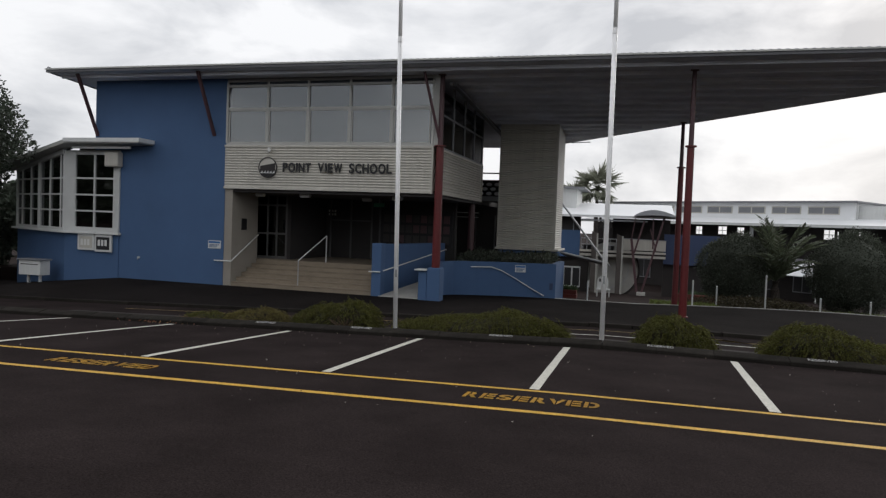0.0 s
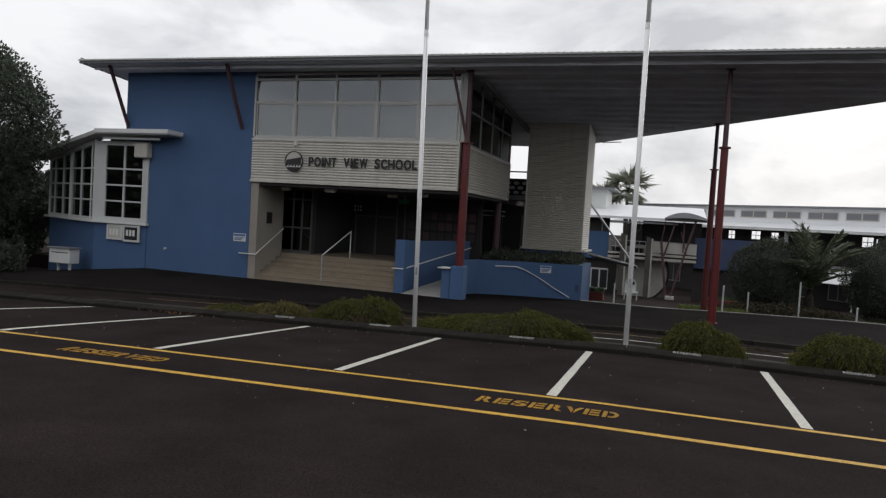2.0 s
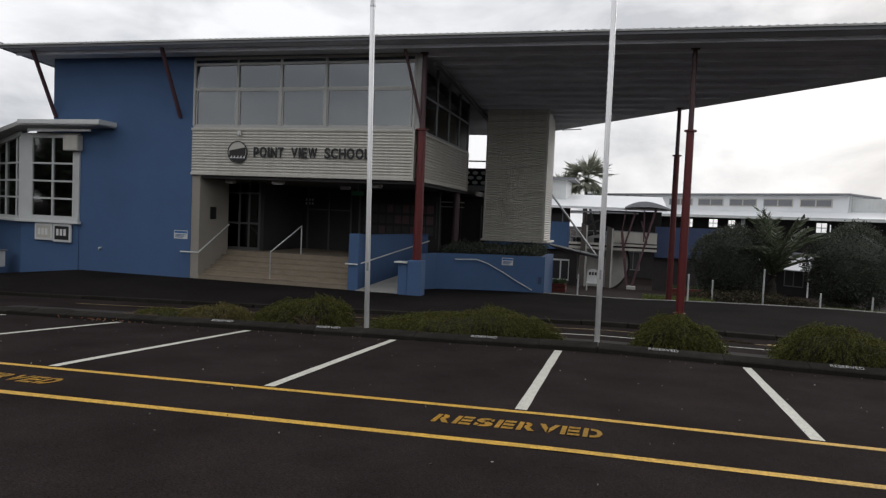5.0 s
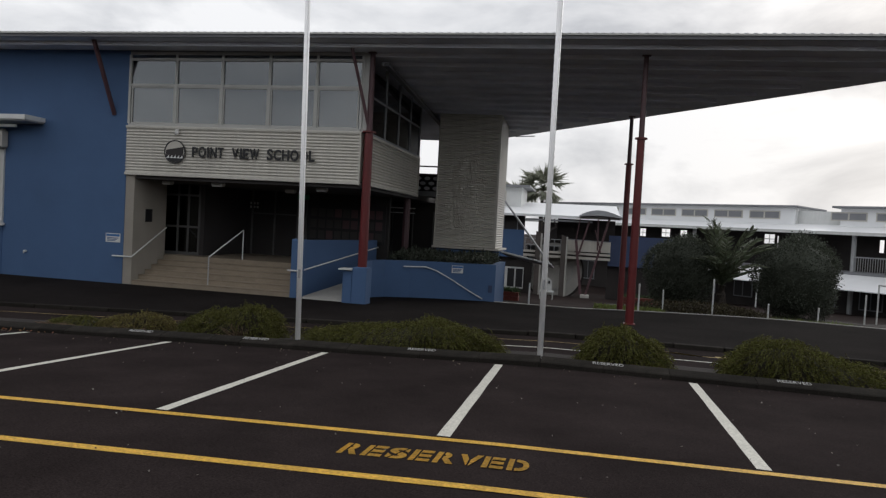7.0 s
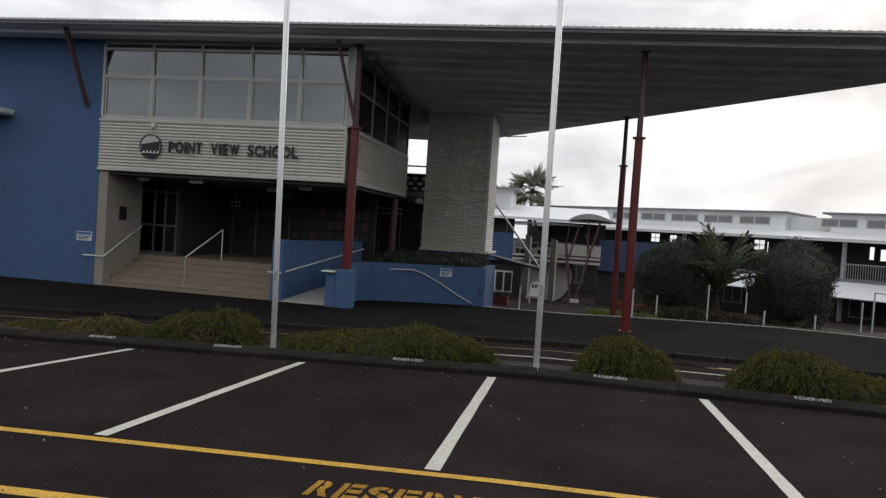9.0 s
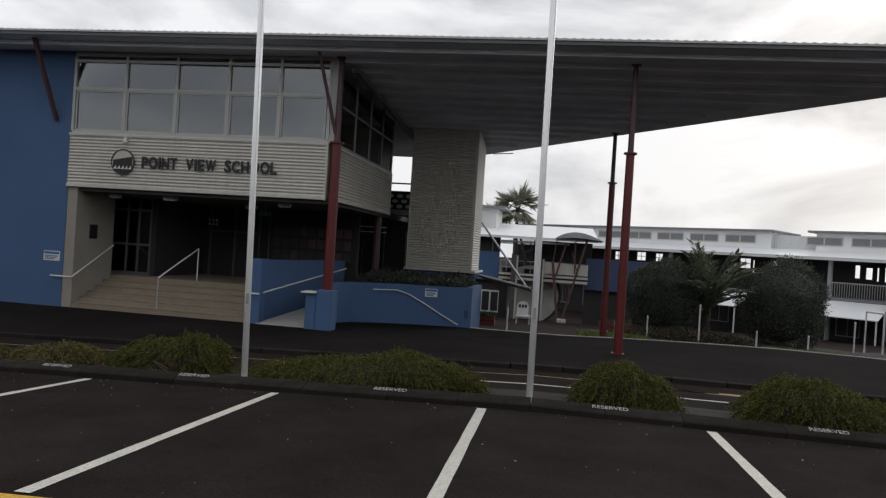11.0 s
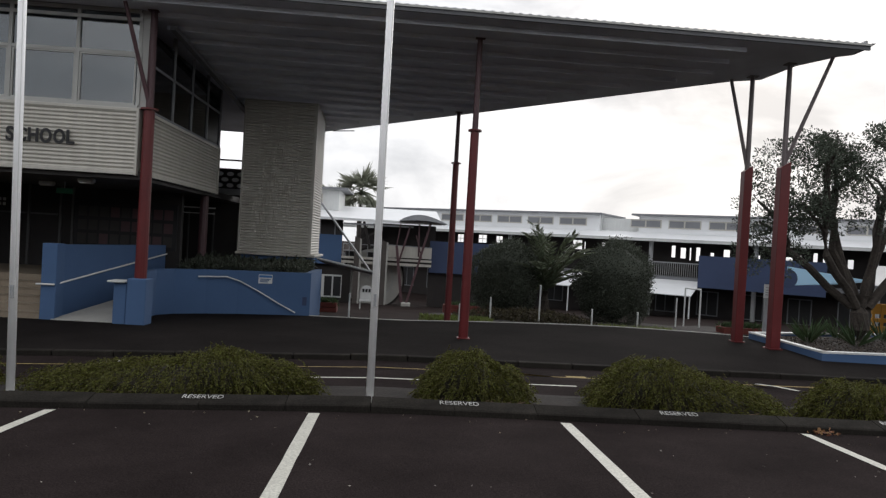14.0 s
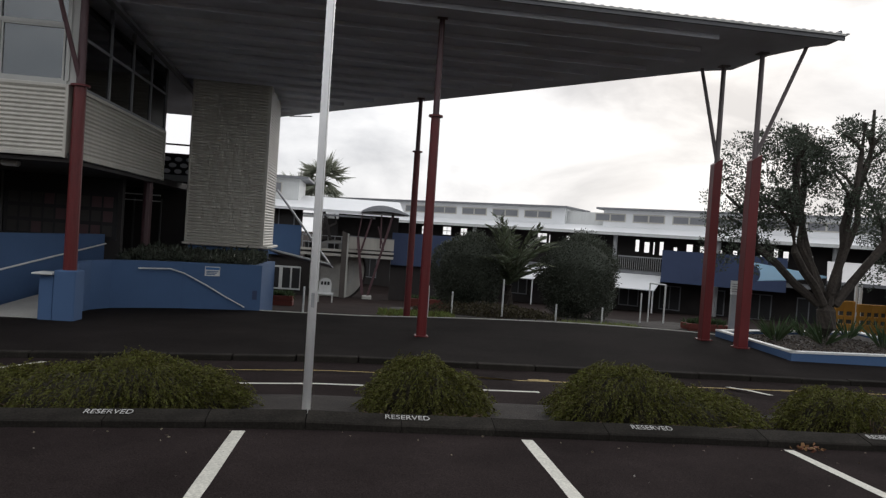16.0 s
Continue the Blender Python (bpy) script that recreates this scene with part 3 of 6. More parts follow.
part("corner_post", prism(bmesh.new(), [(-5.27, F + 0.02), (-5.06, F + 0.02), (-5.06, 8.58), (-5.27, 8.58)], 4.44, roof_under), M_FRAME, school, "grey corner post of the window band")

# lettering and round emblem on the cladding
sign_y = F - 0.078
up = lambda x, y, z: Matrix.Translation((x, y, z)) @ Matrix.Rotation(radians(90), 4, "X")
for word, x0, x1 in (("POINT", -10.41, -9.36), ("VIEW", -9.13, -8.23), ("SCHOOL", -8.02, -6.53)):
    n_l = len(word)
    widths = {"I": 0.42, "W": 1.35, "O": 1.12, "E": 0.82, "L": 0.8, "S": 0.82, "P": 0.85, "T": 0.9}
    tot = sum(widths.get(c, 1.0) for c in word)
    x = x0
    for c in word:
        wd = widths.get(c, 1.0) / tot * (x1 - x0)
        lt = lettering(c, 0.31 if c not in "OS" else 0.325, M_BLACK, None, up(x + wd / 2, sign_y - 0.02, 3.70), "", 0.012, "letter", wd * (0.86 if c != "I" else 0.6), 0.03)
        tagged(lt, "black metal letter fixed on ribbed cladding", "letter", "letters of the school sign")
        x += wd
emblem = thing("emblem", "round black and white badge fixed on ribbed cladding", "emblem", (-10.96, sign_y - 0.02, 3.69))


def disc(bm, r0, r1, y0, y1, seg=40, a0=0.0, a1=2 * math.pi):
    """A ring (or a disc, r0 = 0) in the x-z plane."""
    loops = []
    for y in (y0, y1):
        for r in (r0, r1):
            loops.append([bm.verts.new((r * math.cos(a0 + (a1 - a0) * i / seg), y, r * math.sin(a0 + (a1 - a0) * i / seg))) for i in range(seg)])
    a, b, c, d = loops
    for i in range(seg):
        j = (i + 1) % seg
        for p, q in ((a, b), (b, d), (d, c), (c, a)):
            try:
                bm.faces.new((p[i], p[j], q[j], q[i]))
            except ValueError:
                pass
    bmesh.ops.recalc_face_normals(bm, faces=bm.faces)
    return bm


part("ring", disc(bmesh.new(), 0.315, 0.345, -0.014, 0.014), M_BLACK, emblem)
part("backing", disc(bmesh.new(), 0.001, 0.316, 0.0, 0.012), M_CREAM, emblem)


def prism_xz(outline, y0, y1):
    """A flat plate over an outline in the x-z plane."""
    bm = bmesh.new()
    a = [bm.verts.new((x, y0, z)) for x, z in outline]
    b = [bm.verts.new((x, y1, z)) for x, z in outline]
    bm.faces.new(a)
    bm.faces.new(b[::-1])
    for i in range(len(a)):
        j = (i + 1) % len(a)
        bm.faces.new((a[i], b[i], b[j], a[j]))
    return bm


def cap(bm, z_top, r, y0, y1):
    """The part of a disc that lies under a slanting line."""
    pts = []
    for i in range(25):
        x = -r + 2 * r * i / 24
        top = min(z_top(x), math.sqrt(max(0, r * r - x * x)))
        pts.append((x, -math.sqrt(max(0, r * r - x * x)), top))
    lo0 = [bm.verts.new((x, y0, a)) for x, a, b in pts if b > a + 1e-4]
    hi0 = [bm.verts.new((x, y0, b)) for x, a, b in pts if b > a + 1e-4]
    lo1 = [bm.verts.new((v.co.x, y1, v.co.z)) for v in lo0]
    hi1 = [bm.verts.new((v.co.x, y1, v.co.z)) for v in hi0]
    for i in range(len(lo0) - 1):
        bm.faces.new((lo0[i], lo0[i + 1], hi0[i + 1], hi0[i]))
        bm.faces.new((hi0[i], hi0[i + 1], hi1[i + 1], hi1[i]))
        bm.faces.new((lo1[i], lo0[i], hi0[i], hi1[i])) if i == 0 else None
    return bm


part("hill", cap(bmesh.new(), lambda x: 0.10 + 0.18 * x, 0.312, -0.006, 0.002), M_DARK, emblem, "dark hill shape on the badge")
part("wave", cap(bmesh.new(), lambda x: -0.20, 0.30, -0.010, -0.004), M_BLACK, emblem)
for i in range(5):   # a row of pale peaked waves
    c = -0.225 + 0.112 * i
    part("wave_crest", prism_xz([(c - 0.055, -0.19), (c + 0.055, -0.19), (c + 0.035, -0.10), (c - 0.005, -0.155)], -0.016, -0.0105), M_WHITE, emblem)
cam_box = thing("wall_light", "small white light fitting on the ribbed cladding", "light", (-10.9, sign_y, 4.28))
part("casing", boxed(-0.05, -0.08, -0.07, 0.05, 0.0, 0.07, bevel=0.012), M_LAMP, cam_box)
part("arm", rod(bmesh.new(), (0, -0.04, -0.06), (0, -0.12, -0.10), 0.02), M_GREYSTEEL, cam_box)

# roof: a wide sheet whose back edge runs askew, with purlins below
roof_plan = [(-19.0, ROOF_F), (10.72, ROOF_F), (10.68, 7.55), (10.45, 7.72), (9.92, 8.5), (9.68, 9.65), (9.05, 9.95), (-2.5, 19.45), (-3.8, 20.6), (-19.0, 20.6)]
roof = part("roof", prism(bmesh.new(), roof_plan, roof_under, lambda x, y: roof_under(x, y) + 0.105), M_SOFFIT, school, "wide grey steel roof sloping gently to the back")
def along_front(x0, x1, y0, y1, lo, hi):
    """A board along the roof's front edge, which falls a little from end to end."""
    return prism(bmesh.new(), [(x0, y0), (x1, y0), (x1, y1), (x0, y1)], lambda x, y: roof_under(x, ROOF_F) + lo, lambda x, y: roof_under(x, ROOF_F) + hi)


part("fascia", along_front(-19.06, 10.78, ROOF_F - 0.05, ROOF_F - 0.004, -0.04, 0.085), M_EAVE, roof, "grey metal fascia board")
part("gutter_lip", along_front(-19.08, 10.8, ROOF_F - 0.085, ROOF_F - 0.052, 0.045, 0.088), M_FRAME, roof)
part("fascia", prism(bmesh.new(), [(-19.06, ROOF_F), (-19.01, ROOF_F), (-19.01, 20.6), (-19.06, 20.6)], lambda x, y: roof_under(x, y) - 0.03, lambda x, y: roof_under(x, y) + 0.17), M_EAVE, roof)
bm = bmesh.new()
for a, b in zip(roof_plan[1:8], roof_plan[2:9]):
    pa, pb = Vector((*a, roof_under(*a) + 0.09)), Vector((*b, roof_under(*b) + 0.09))
    beam(bm, pa, pb, 0.05, 0.18)
part("edge_flashing", bm, M_EAVE, roof, "grey folded steel roof edge")
# ribs of the roof sheet, seen end-on along the front, light painted in white
bm = bmesh.new()
for i in range(150):
    x = -18.98 + i * 0.2
    z = roof_under(x, ROOF_F)
    beam(bm, (x, ROOF_F - 0.09, z + 0.097), (x, ROOF_F + 0.6, z + 0.097 - 0.04), 0.08, 0.016)
part("sheet_rib", bm, M_WHITE_ROOF, roof, "ribs of the roof sheet, painted white for the light")


def roof_reach(y):
    """How far the roof reaches to the right at a depth y."""
    if y < 7.6:
        return 10.6
    if y < 9.6:
        return 9.35
    return 8.95 - (y - 9.88) * (11.45 / 9.57)


y = ROOF_F + 0.5
while y < 19.0:
    x1 = roof_reach(y) - 1.1
    x0 = -18.9 if y < F - 0.1 else -5.0
    part("purlin", prism(bmesh.new(), [(x0, y - 0.03), (x1, y - 0.03), (x1, y + 0.03), (x0, y + 0.03)], lambda px, py: roof_under(px, py) - 0.11, lambda px, py: roof_under(px, py) - 0.003), M_SOFFIT, roof)
    y += 0.8
part("rafter", beam(bmesh.new(), (-4.75, F + 0.5, roof_under(-4.75, F + 0.5) - 0.17), (-4.75, 17.5, roof_under(-4.75, 17.5) - 0.17), 0.14, 0.1), M_FASCIA, roof)
part("spout", beam(bmesh.new(), (-2.05, 19.06, roof_under(-2.05, 19.06) - 0.02), (-1.2, 18.42, roof_under(-1.2, 18.42) - 0.10), 0.05, 0.03), M_GREYSTEEL, roof, "slim steel gutter bracket")
# solid white strips between the purlins; bright slots imitated by colour alone
for x, y in ((-3.6, 11.0), (-3.4, 12.0), (-4.0, 16.1), (-4.1, 17.0), (-4.6, 17.8)):
    z = roof_under(x, y)
    part("skylight_slot", boxed(x - 0.25, y - 0.02, z - 0.03, x + 0.25, y + 0.02, z - 0.004), M_WHITE_ROOF, roof)

# the ribbed shaft that carries the roof
shaft = part("column", corrugated(bmesh.new(), (-4.43, 15.06), (-2.19, 15.06), 1.2, roof_under(-3.3, 15.06) + 0.02, 0.088, 0.03), M_CREAM, school, "square shaft clad in cream ribbed steel")
part("cladding", corrugated(bmesh.new(), (-2.19, 15.06), (-2.19, 17.3), 1.2, roof_under(-2.2, 16.5), 0.088, 0.03), M_CREAM, shaft)
part("core", boxed(-4.41, 15.08, 1.13, -2.21, 17.28, 6.0), M_CREAM, shaft)
part("corner_trim", boxed(-2.23, 15.0, 1.2, -2.13, 15.09, 6.1), M_CREAM, shaft)
part("corner_trim", boxed(-4.47, 15.0, 1.2, -4.41, 15.09, 6.1), M_CREAM, shaft)
part("skirt", boxed(-4.53, 14.93, 1.11, -1.98, 17.4, 1.19, bevel=0.02), M_CREAM, shaft)
part("column_base", boxed(-4.38, 15.1, -1.6, -2.25, 17.25, 1.09), M_BLUE, school, "blue rendered foot of the shaft")


def strut(parent, a, b, w, material, name="strut"):
    return part(name, beam(bmesh.new(), a, b, w, w), material, parent)


def roof_post(x, y, zb, zc, r, arms, foot=True, square=False):
    """A red post: a stout lower shaft, a collar, a slim upper shaft, and arms that fork to the roof."""
    top = roof_under(x, y)
    slim = M_UPPER if square else M_MAROON
    if square:
        bm = boxed(x - r, y - r, zb, x + r, y + r, zc, bevel=0.012)
        for v in bm.verts:
            if v.co.z > zc - 0.1 and v.co.x < x:
                v.co.z -= 0.14
        post = part("post", bm, M_RED, school, "square dark red steel post with a slim forked head")
        part("upper_shaft", rod(bmesh.new(), (x, y, zc - 0.12), (x, y, top - 0.015), 0.062, 0.055, 12), slim, post)
    else:
        post = part("post", rod(bmesh.new(), (x, y, zb), (x, y, zc), r * 1.05, r * 0.95, 14), M_RED, school, "dark red steel post under the roof")
        part("collar", rod(bmesh.new(), (x, y, zc), (x, y, zc + 0.04), r * 1.5, r * 1.5, 14), M_RED, post)
        part("upper_shaft", rod(bmesh.new(), (x, y, zc + 0.04), (x, y, top - 0.015), r * 0.68, r * 0.6, 12), slim, post)
    part("head_plate", boxed(x - 0.11, y - 0.11, top - 0.03, x + 0.11, y + 0.11, top - 0.004), slim, post)
    if foot:
        part("base_plate", boxed(x - r - 0.04, y - r - 0.04, zb - 0.05, x + r + 0.04, y + r + 0.04, zb + 0.02), M_RED, post)
    for dx, dy, zs in arms:
        xt, yt = x + dx, y + dy
        part("arm", rod(bmesh.new(), (x, y, zs), (xt, yt, roof_under(xt, yt) - 0.02), 0.048, 0.042, 10), slim, post)
    return post


roof_post(-5.0, 8.40, 0.66, 4.42, 0.125, ((-0.42, -0.6, 4.5),), False)
roof_post(2.33, 8.44, pave_z(2.33, 8.44), 4.45, 0.105, ())
roof_post(9.72, 8.38, pave_z(9.72, 8.38), 4.22, 0.118, ((0.62, -0.66, 4.15),), square=True)
roof_post(9.38, 9.44, pave_z(9.38, 9.44), 4.22, 0.108, ((-0.42, 0.28, 4.15),), square=True)
roof_post(2.43, 15.0, court_z(2.43, 15.0), 4.45, 0.105, ())
# slanting brackets on the blue wall
for x in (-13.1, -18.0):
    part("bracket", beam(bmesh.new(), (x, F - 0.02, 4.75), (x - 0.05, ROOF_F + 0.3, roof_under(x, ROOF_F + 0.3)), 0.09, 0.09), M_MAROON, school, "slanting steel roof bracket")

# Frame grey lowered so that the porch shade sits in the colour.
M_DOOR = mat("door_frame_shade_grey", (0.10, 0.10, 0.10), 0.5, vary=0.05)
M_NOSING = mat("worn_step_edge", (0.21, 0.17, 0.125), 0.85, vary=0.2, size=3, grain=0.12)
# porch: steps, landing, walls, doors
LAND = 0.50
steps = part("steps", boxed(-12.34, 10.0, -0.6, -7.17, 13.5, LAND), M_STONE, school, "wide tan stone steps up to the porch")
for i in range(5):
    part("step", boxed(-12.338, 8.42 + i * 0.315, -0.6, -7.16, 10.0 - 0.002, -0.36 + 0.143 * (i + 1), bevel=0.012), M_STONE, steps)
    part("nosing", boxed(-12.33, 8.412 + i * 0.315, -0.36 + 0.143 * (i + 1) - 0.035, -7.17, 8.452 + i * 0.315, -0.36 + 0.143 * (i + 1) + 0.004, bevel=0.008), M_NOSING, steps)
rail = part("handrail", rod(bmesh.new(), (-9.85, 8.55, -0.3), (-9.85, 8.55, 0.62), 0.019), M_GREYSTEEL, school, "white steel handrail on the steps")
part("rail_bar", rod(bmesh.new(), (-9.85, 8.55, 0.62), (-9.62, 10.15, 1.44), 0.019), M_WHITE, rail)
part("rail_post", rod(bmesh.new(), (-9.62, 10.15, 1.44), (-9.62, 10.15, LAND), 0.019), M_WHITE, rail)
rail = part("handrail", rod(bmesh.new(), (-12.28, 8.3, 0.48), (-12.28, 10.0, 1.38), 0.022), M_WHITE, school, "white steel handrail on the porch wall")
part("rail_bar", rod(bmesh.new(), (-12.95, 8.32, 0.48), (-12.28, 8.3, 0.48), 0.022), M_WHITE, rail)
plaque = thing("plaque", "small black plaque on the beige porch wall", "plaque", (-12.35, 9.15, 1.75))
part("plate", boxed(0.0, -0.16, -0.2, 0.025, 0.16, 0.2, bevel=0.005), M_BLACK, plaque)
# glazed doors at the back of the porch
DY = 10.6
door = part("door", boxed(-13.03, DY - 0.03, LAND, -11.44, DY + 0.03, LAND + 0.1), M_DOOR, school, "glazed double doors, frames coloured dark for porch shade")
for x in (-13.03, -12.28, -11.9, -11.5):
    part("stile", boxed(x, DY - 0.04, LAND + 0.1, x + 0.06, DY + 0.04, 2.84), M_DOOR, door)
for z in (1.40, 2.45):
    part("rail", boxed(-12.97, DY - 0.03, z, -11.5, DY + 0.03, z + 0.07), M_DOOR, door)
for a, b in ((-12.97, -12.28), (-12.22, -11.9), (-11.84, -11.5)):
    part("pane", boxed(a, DY, LAND + 0.1, b, DY + 0.008, 1.40), M_GLASS_DARK, door)
    part("pane", boxed(a, DY, 1.47, b, DY + 0.008, 2.45), M_GLASS_DARK, door)
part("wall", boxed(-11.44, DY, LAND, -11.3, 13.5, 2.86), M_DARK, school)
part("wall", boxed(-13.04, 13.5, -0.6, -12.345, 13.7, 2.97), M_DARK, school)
# picture board on the porch wall
board = thing("picture_board", "wide dark display board on the porch wall", "display board", (-7.3, 13.49, 1.75))
part("panel", boxed(-1.55, -0.04, -0.62, 1.4, 0.0, 0.75), M_BLACK, board)
rnd = random.Random(5)
for i in range(9):
    for k in range(3):
        x, z = -1.45 + i * 0.31, -0.52 + k * 0.4
        part("picture", boxed(x, -0.055, z, x + 0.25, -0.041, z + 0.3), M_MAROON if rnd.random() < 0.35 else M_DARKWALL, board)
# white squares on the porch wall, painted in for daylight behind glass
for x, z, n in ((-11.15, 2.25, 3), (-8.75, 2.2, 3)):
    for i in range(n):
        for k in range(2):
            white_square = thing("daylight_square", "small white square painted for daylight on the porch wall", "opening", (x + 0.13 * i, 13.49, z + 0.14 * k), "pale pigeonholes")
            part("back", boxed(-0.04, -0.012, -0.045, 0.04, 0.0, 0.045), M_WHITE, white_square)
# glazing bars of the inner porch wall, dark with the same painted shade
for x in (-11.1, -10.2, -9.3, -8.95):
    part("mullion", boxed(x, 13.44, LAND, x + 0.06, 13.495, 2.85), M_DOOR, school)
for x in (-10.65, -9.75):
    part("transom", boxed(x - 0.38, 13.45, 2.0, x + 0.4, 13.495, 2.05), M_DOOR, school)
# soffit lights
for x, y, w in ((-11.75, 9.2, 0.32), (-9.85, 8.9, 0.38), (-8.6, 11.3, 0.36), (-6.6, 9.1, 0.34)):
    lt = thing("ceiling_light", "white rectangular light fitting under the porch ceiling", "light", (x, y, 2.86), "porch lights")
    part("casing", boxed(-w / 2, -0.09, -0.10, w / 2, 0.09, 0.0, bevel=0.02), M_LAMP, lt)
    part("diffuser", boxed(-w / 2 + 0.03, -0.07, -0.12, w / 2 - 0.03, 0.07, -0.1), M_WHITE, lt)
exit_sign = thing("exit_sign", "small green exit sign hanging under the ceiling", "sign", (-8.0, 11.0, 2.62))
part("plate", boxed(-0.2, -0.02, -0.07, 0.2, 0.02, 0.07), mat("exit_green", (0.03, 0.22, 0.12), 0.4, vary=0.03), exit_sign)
part("hanger", boxed(-0.01, -0.01, 0.07, 0.01, 0.01, 0.24), M_GREYSTEEL, exit_sign)
# wall added to close the view; its darkness is shade in the colour
part("link_wall", boxed(-11.5, 18.4, -1.2, -4.42, 18.6, 3.25), M_DARK, school, "glazed link behind the porch, coloured near black for shade")
for x in (-8.0, -7.1, -6.2, -5.3):
    part("mullion", boxed(x, 18.34, 0.2, x + 0.05, 18.395, 2.5), M_DOOR, school)
# ramp with its blue walls
rw = part("ramp_wall", boxed(-7.15, F - 0.02, -0.6, -6.82, 8.75, 1.33, bevel=0.015), M_BLUE, school, "blue rendered ramp wall")
part("ramp_wall", prism(bmesh.new(), [(-7.13, 8.75), (-6.9, 8.75), (-6.1, 13.2), (-6.35, 13.2)], -0.6, 1.30), M_BLUE, school)
part("ramp", prism(bmesh.new(), [(-6.88, 8.35), (-5.52, 8.35), (-5.6, 13.4), (-6.1, 13.4)], -0.7, lambda x, y: pave_z(x, 8.35) + 0.015 + 0.1 * (y - 8.35)), M_CONC, school, "pale concrete ramp")
rail = part("handrail", rod(bmesh.new(), (-6.86, 8.45, 0.42), (-6.03, 13.1, 1.05), 0.022), M_WHITE, school, "white handrail along the ramp")
part("rail_end", rod(bmesh.new(), (-7.22, 8.33, 0.42), (-6.86, 8.33, 0.42), 0.022), M_WHITE, rail)
part("rail_end", rod(bmesh.new(), (-6.86, 8.33, 0.42), (-6.86, 8.47, 0.42), 0.022), M_WHITE, rail)
ped = part("pedestal", boxed(-5.21, 8.17, -0.6, -4.79, 8.62, 0.66, bevel=0.02), M_BLUE, school, "blue rendered pedestal under the post")
part("pedestal", boxed(-5.5, 8.2, -0.6, -5.215, 8.5, 0.56, bevel=0.02), M_BLUE, school)
part("cap", boxed(-5.6, 8.08, 0.56, -5.215, 8.56, 0.60, bevel=0.01), M_WHITE, ped)

# the planter by the ramp, with a curved blue wall
arc = [(-4.95, 8.63), (-5.3, 9.6), (-5.38, 10.5), (-5.15, 11.15), (-4.45, 11.64), (-3.7, 12.02), (-2.7, 12.32), (-1.75, 12.55)]
inner = [(x - 0.16, y + 0.2) for x, y in arc]
planter = thing("planter", "curved blue rendered planter wall filled with low plants", "planter")
part("wall", prism(bmesh.new(), arc + inner[::-1], -1.0, 0.74), M_BLUE, planter)
part("wall", prism(bmesh.new(), [(-1.75, 12.56), (-1.75, 15.2), (-1.95, 15.2), (-1.95, 12.72)], -1.6, 0.74), M_BLUE, planter)
part("soil", prism(bmesh.new(), inner[3:] + [(-1.96, 15.0), (-5.5, 15.0)], -0.5, 0.62), M_SOIL, planter)
rail_pts = [(-4.60, 11.38, 0.56), (-3.95, 11.80, 0.565), (-3.62, 11.96, 0.45), (-3.11, 12.12, 0.17), (-2.6, 12.25, -0.14), (-2.13, 12.38, -0.40)]
rail = part("handrail", rod(bmesh.new(), rail_pts[0], rail_pts[1], 0.019), M_WHITE, planter, "white handrail dropping along the planter wall")
for a, b in zip(rail_pts[1:], rail_pts[2:]):
    part("rail_bar", rod(bmesh.new(), a, b, 0.019), M_WHITE, rail)


M_SIGN = mat("sign_blue", (0.04, 0.15, 0.38), 0.4, vary=0.04)


def notice(name, label, x, y, z, w, h, turn=0.0):
    nt = thing(name, label, "sign", (x, y, z), turn=turn)
    part("plate", boxed(-w / 2, -0.012, -h / 2, w / 2, 0.0, h / 2), M_WHITE, nt)
    part("heading", boxed(-w * 0.46, -0.016, h * 0.16, w * 0.46, -0.0125, h * 0.42), M_SIGN, nt)
    for i in range(3):
        part("text_bar", boxed(-w * 0.4, -0.016, -h * (0.02 + 0.15 * i) - 0.012, w * (0.38 - 0.1 * i), -0.0125, -h * (0.02 + 0.15 * i) + 0.012), M_BLUE, nt)
    return nt


notice("notice", "small white and blue notice on the blue wall", -13.0, F - 0.001, 1.02, 0.5, 0.27)
notice("notice", "small white and blue notice on the planter wall", -2.98, 12.215, 0.53, 0.38, 0.25, 16.7)
hatch = thing("vent_plate", "small dark vent plate on the planter wall", "vent", (-1.9, 12.505, -0.07), turn=13)
part("plate", boxed(-0.06, -0.015, -0.12, 0.06, 0.0, 0.12), M_BLUE_DARK, hatch)
# bridge balustrade behind the shaft
bal = part("balustrade", boxed(-6.6, 17.0, 3.1, -4.3, 17.1, 3.3), M_GREYSTEEL, school, "steel walkway rail with a pierced screen")
for z in (3.98, 4.3):
    part("rail_bar", rod(bmesh.new(), (-6.6, 17.0, z), (-4.3, 17.0, z), 0.03), M_MAROON, bal)
# white ovals on the black screen, painted for sky through its holes
bm = bmesh.new()
for i in range(6):
    for k in range(3):
        rr = bmesh.ops.create_uvsphere(bm, u_segments=10, v_segments=6, radius=1.0)
        bmesh.ops.transform(bm, matrix=Matrix.Translation((-6.4 + i * 0.36 + (k % 2) * 0.18, 17.03, 3.42 + k * 0.2)) @ Matrix.Diagonal((0.13, 0.01, 0.075, 1)), verts=rr["verts"])
part("screen_cutout", bm, M_WHITE_ROOF, bal)
part("screen", boxed(-6.6, 17.05, 3.3, -4.3, 17.07, 3.97), M_BLACK, bal)
part("column", rod(bmesh.new(), (-5.35, 14.2, -0.6), (-5.35, 14.2, 2.9), 0.13), M_MAROON, school)
part("louvre", boxed(-6.5, 15.6, 2.52, -5.4, 15.65, 2.56), M_WHITE, school)
part("louvre", boxed(-6.5, 15.6, 2.34, -5.4, 15.65, 2.37), M_WHITE, school)

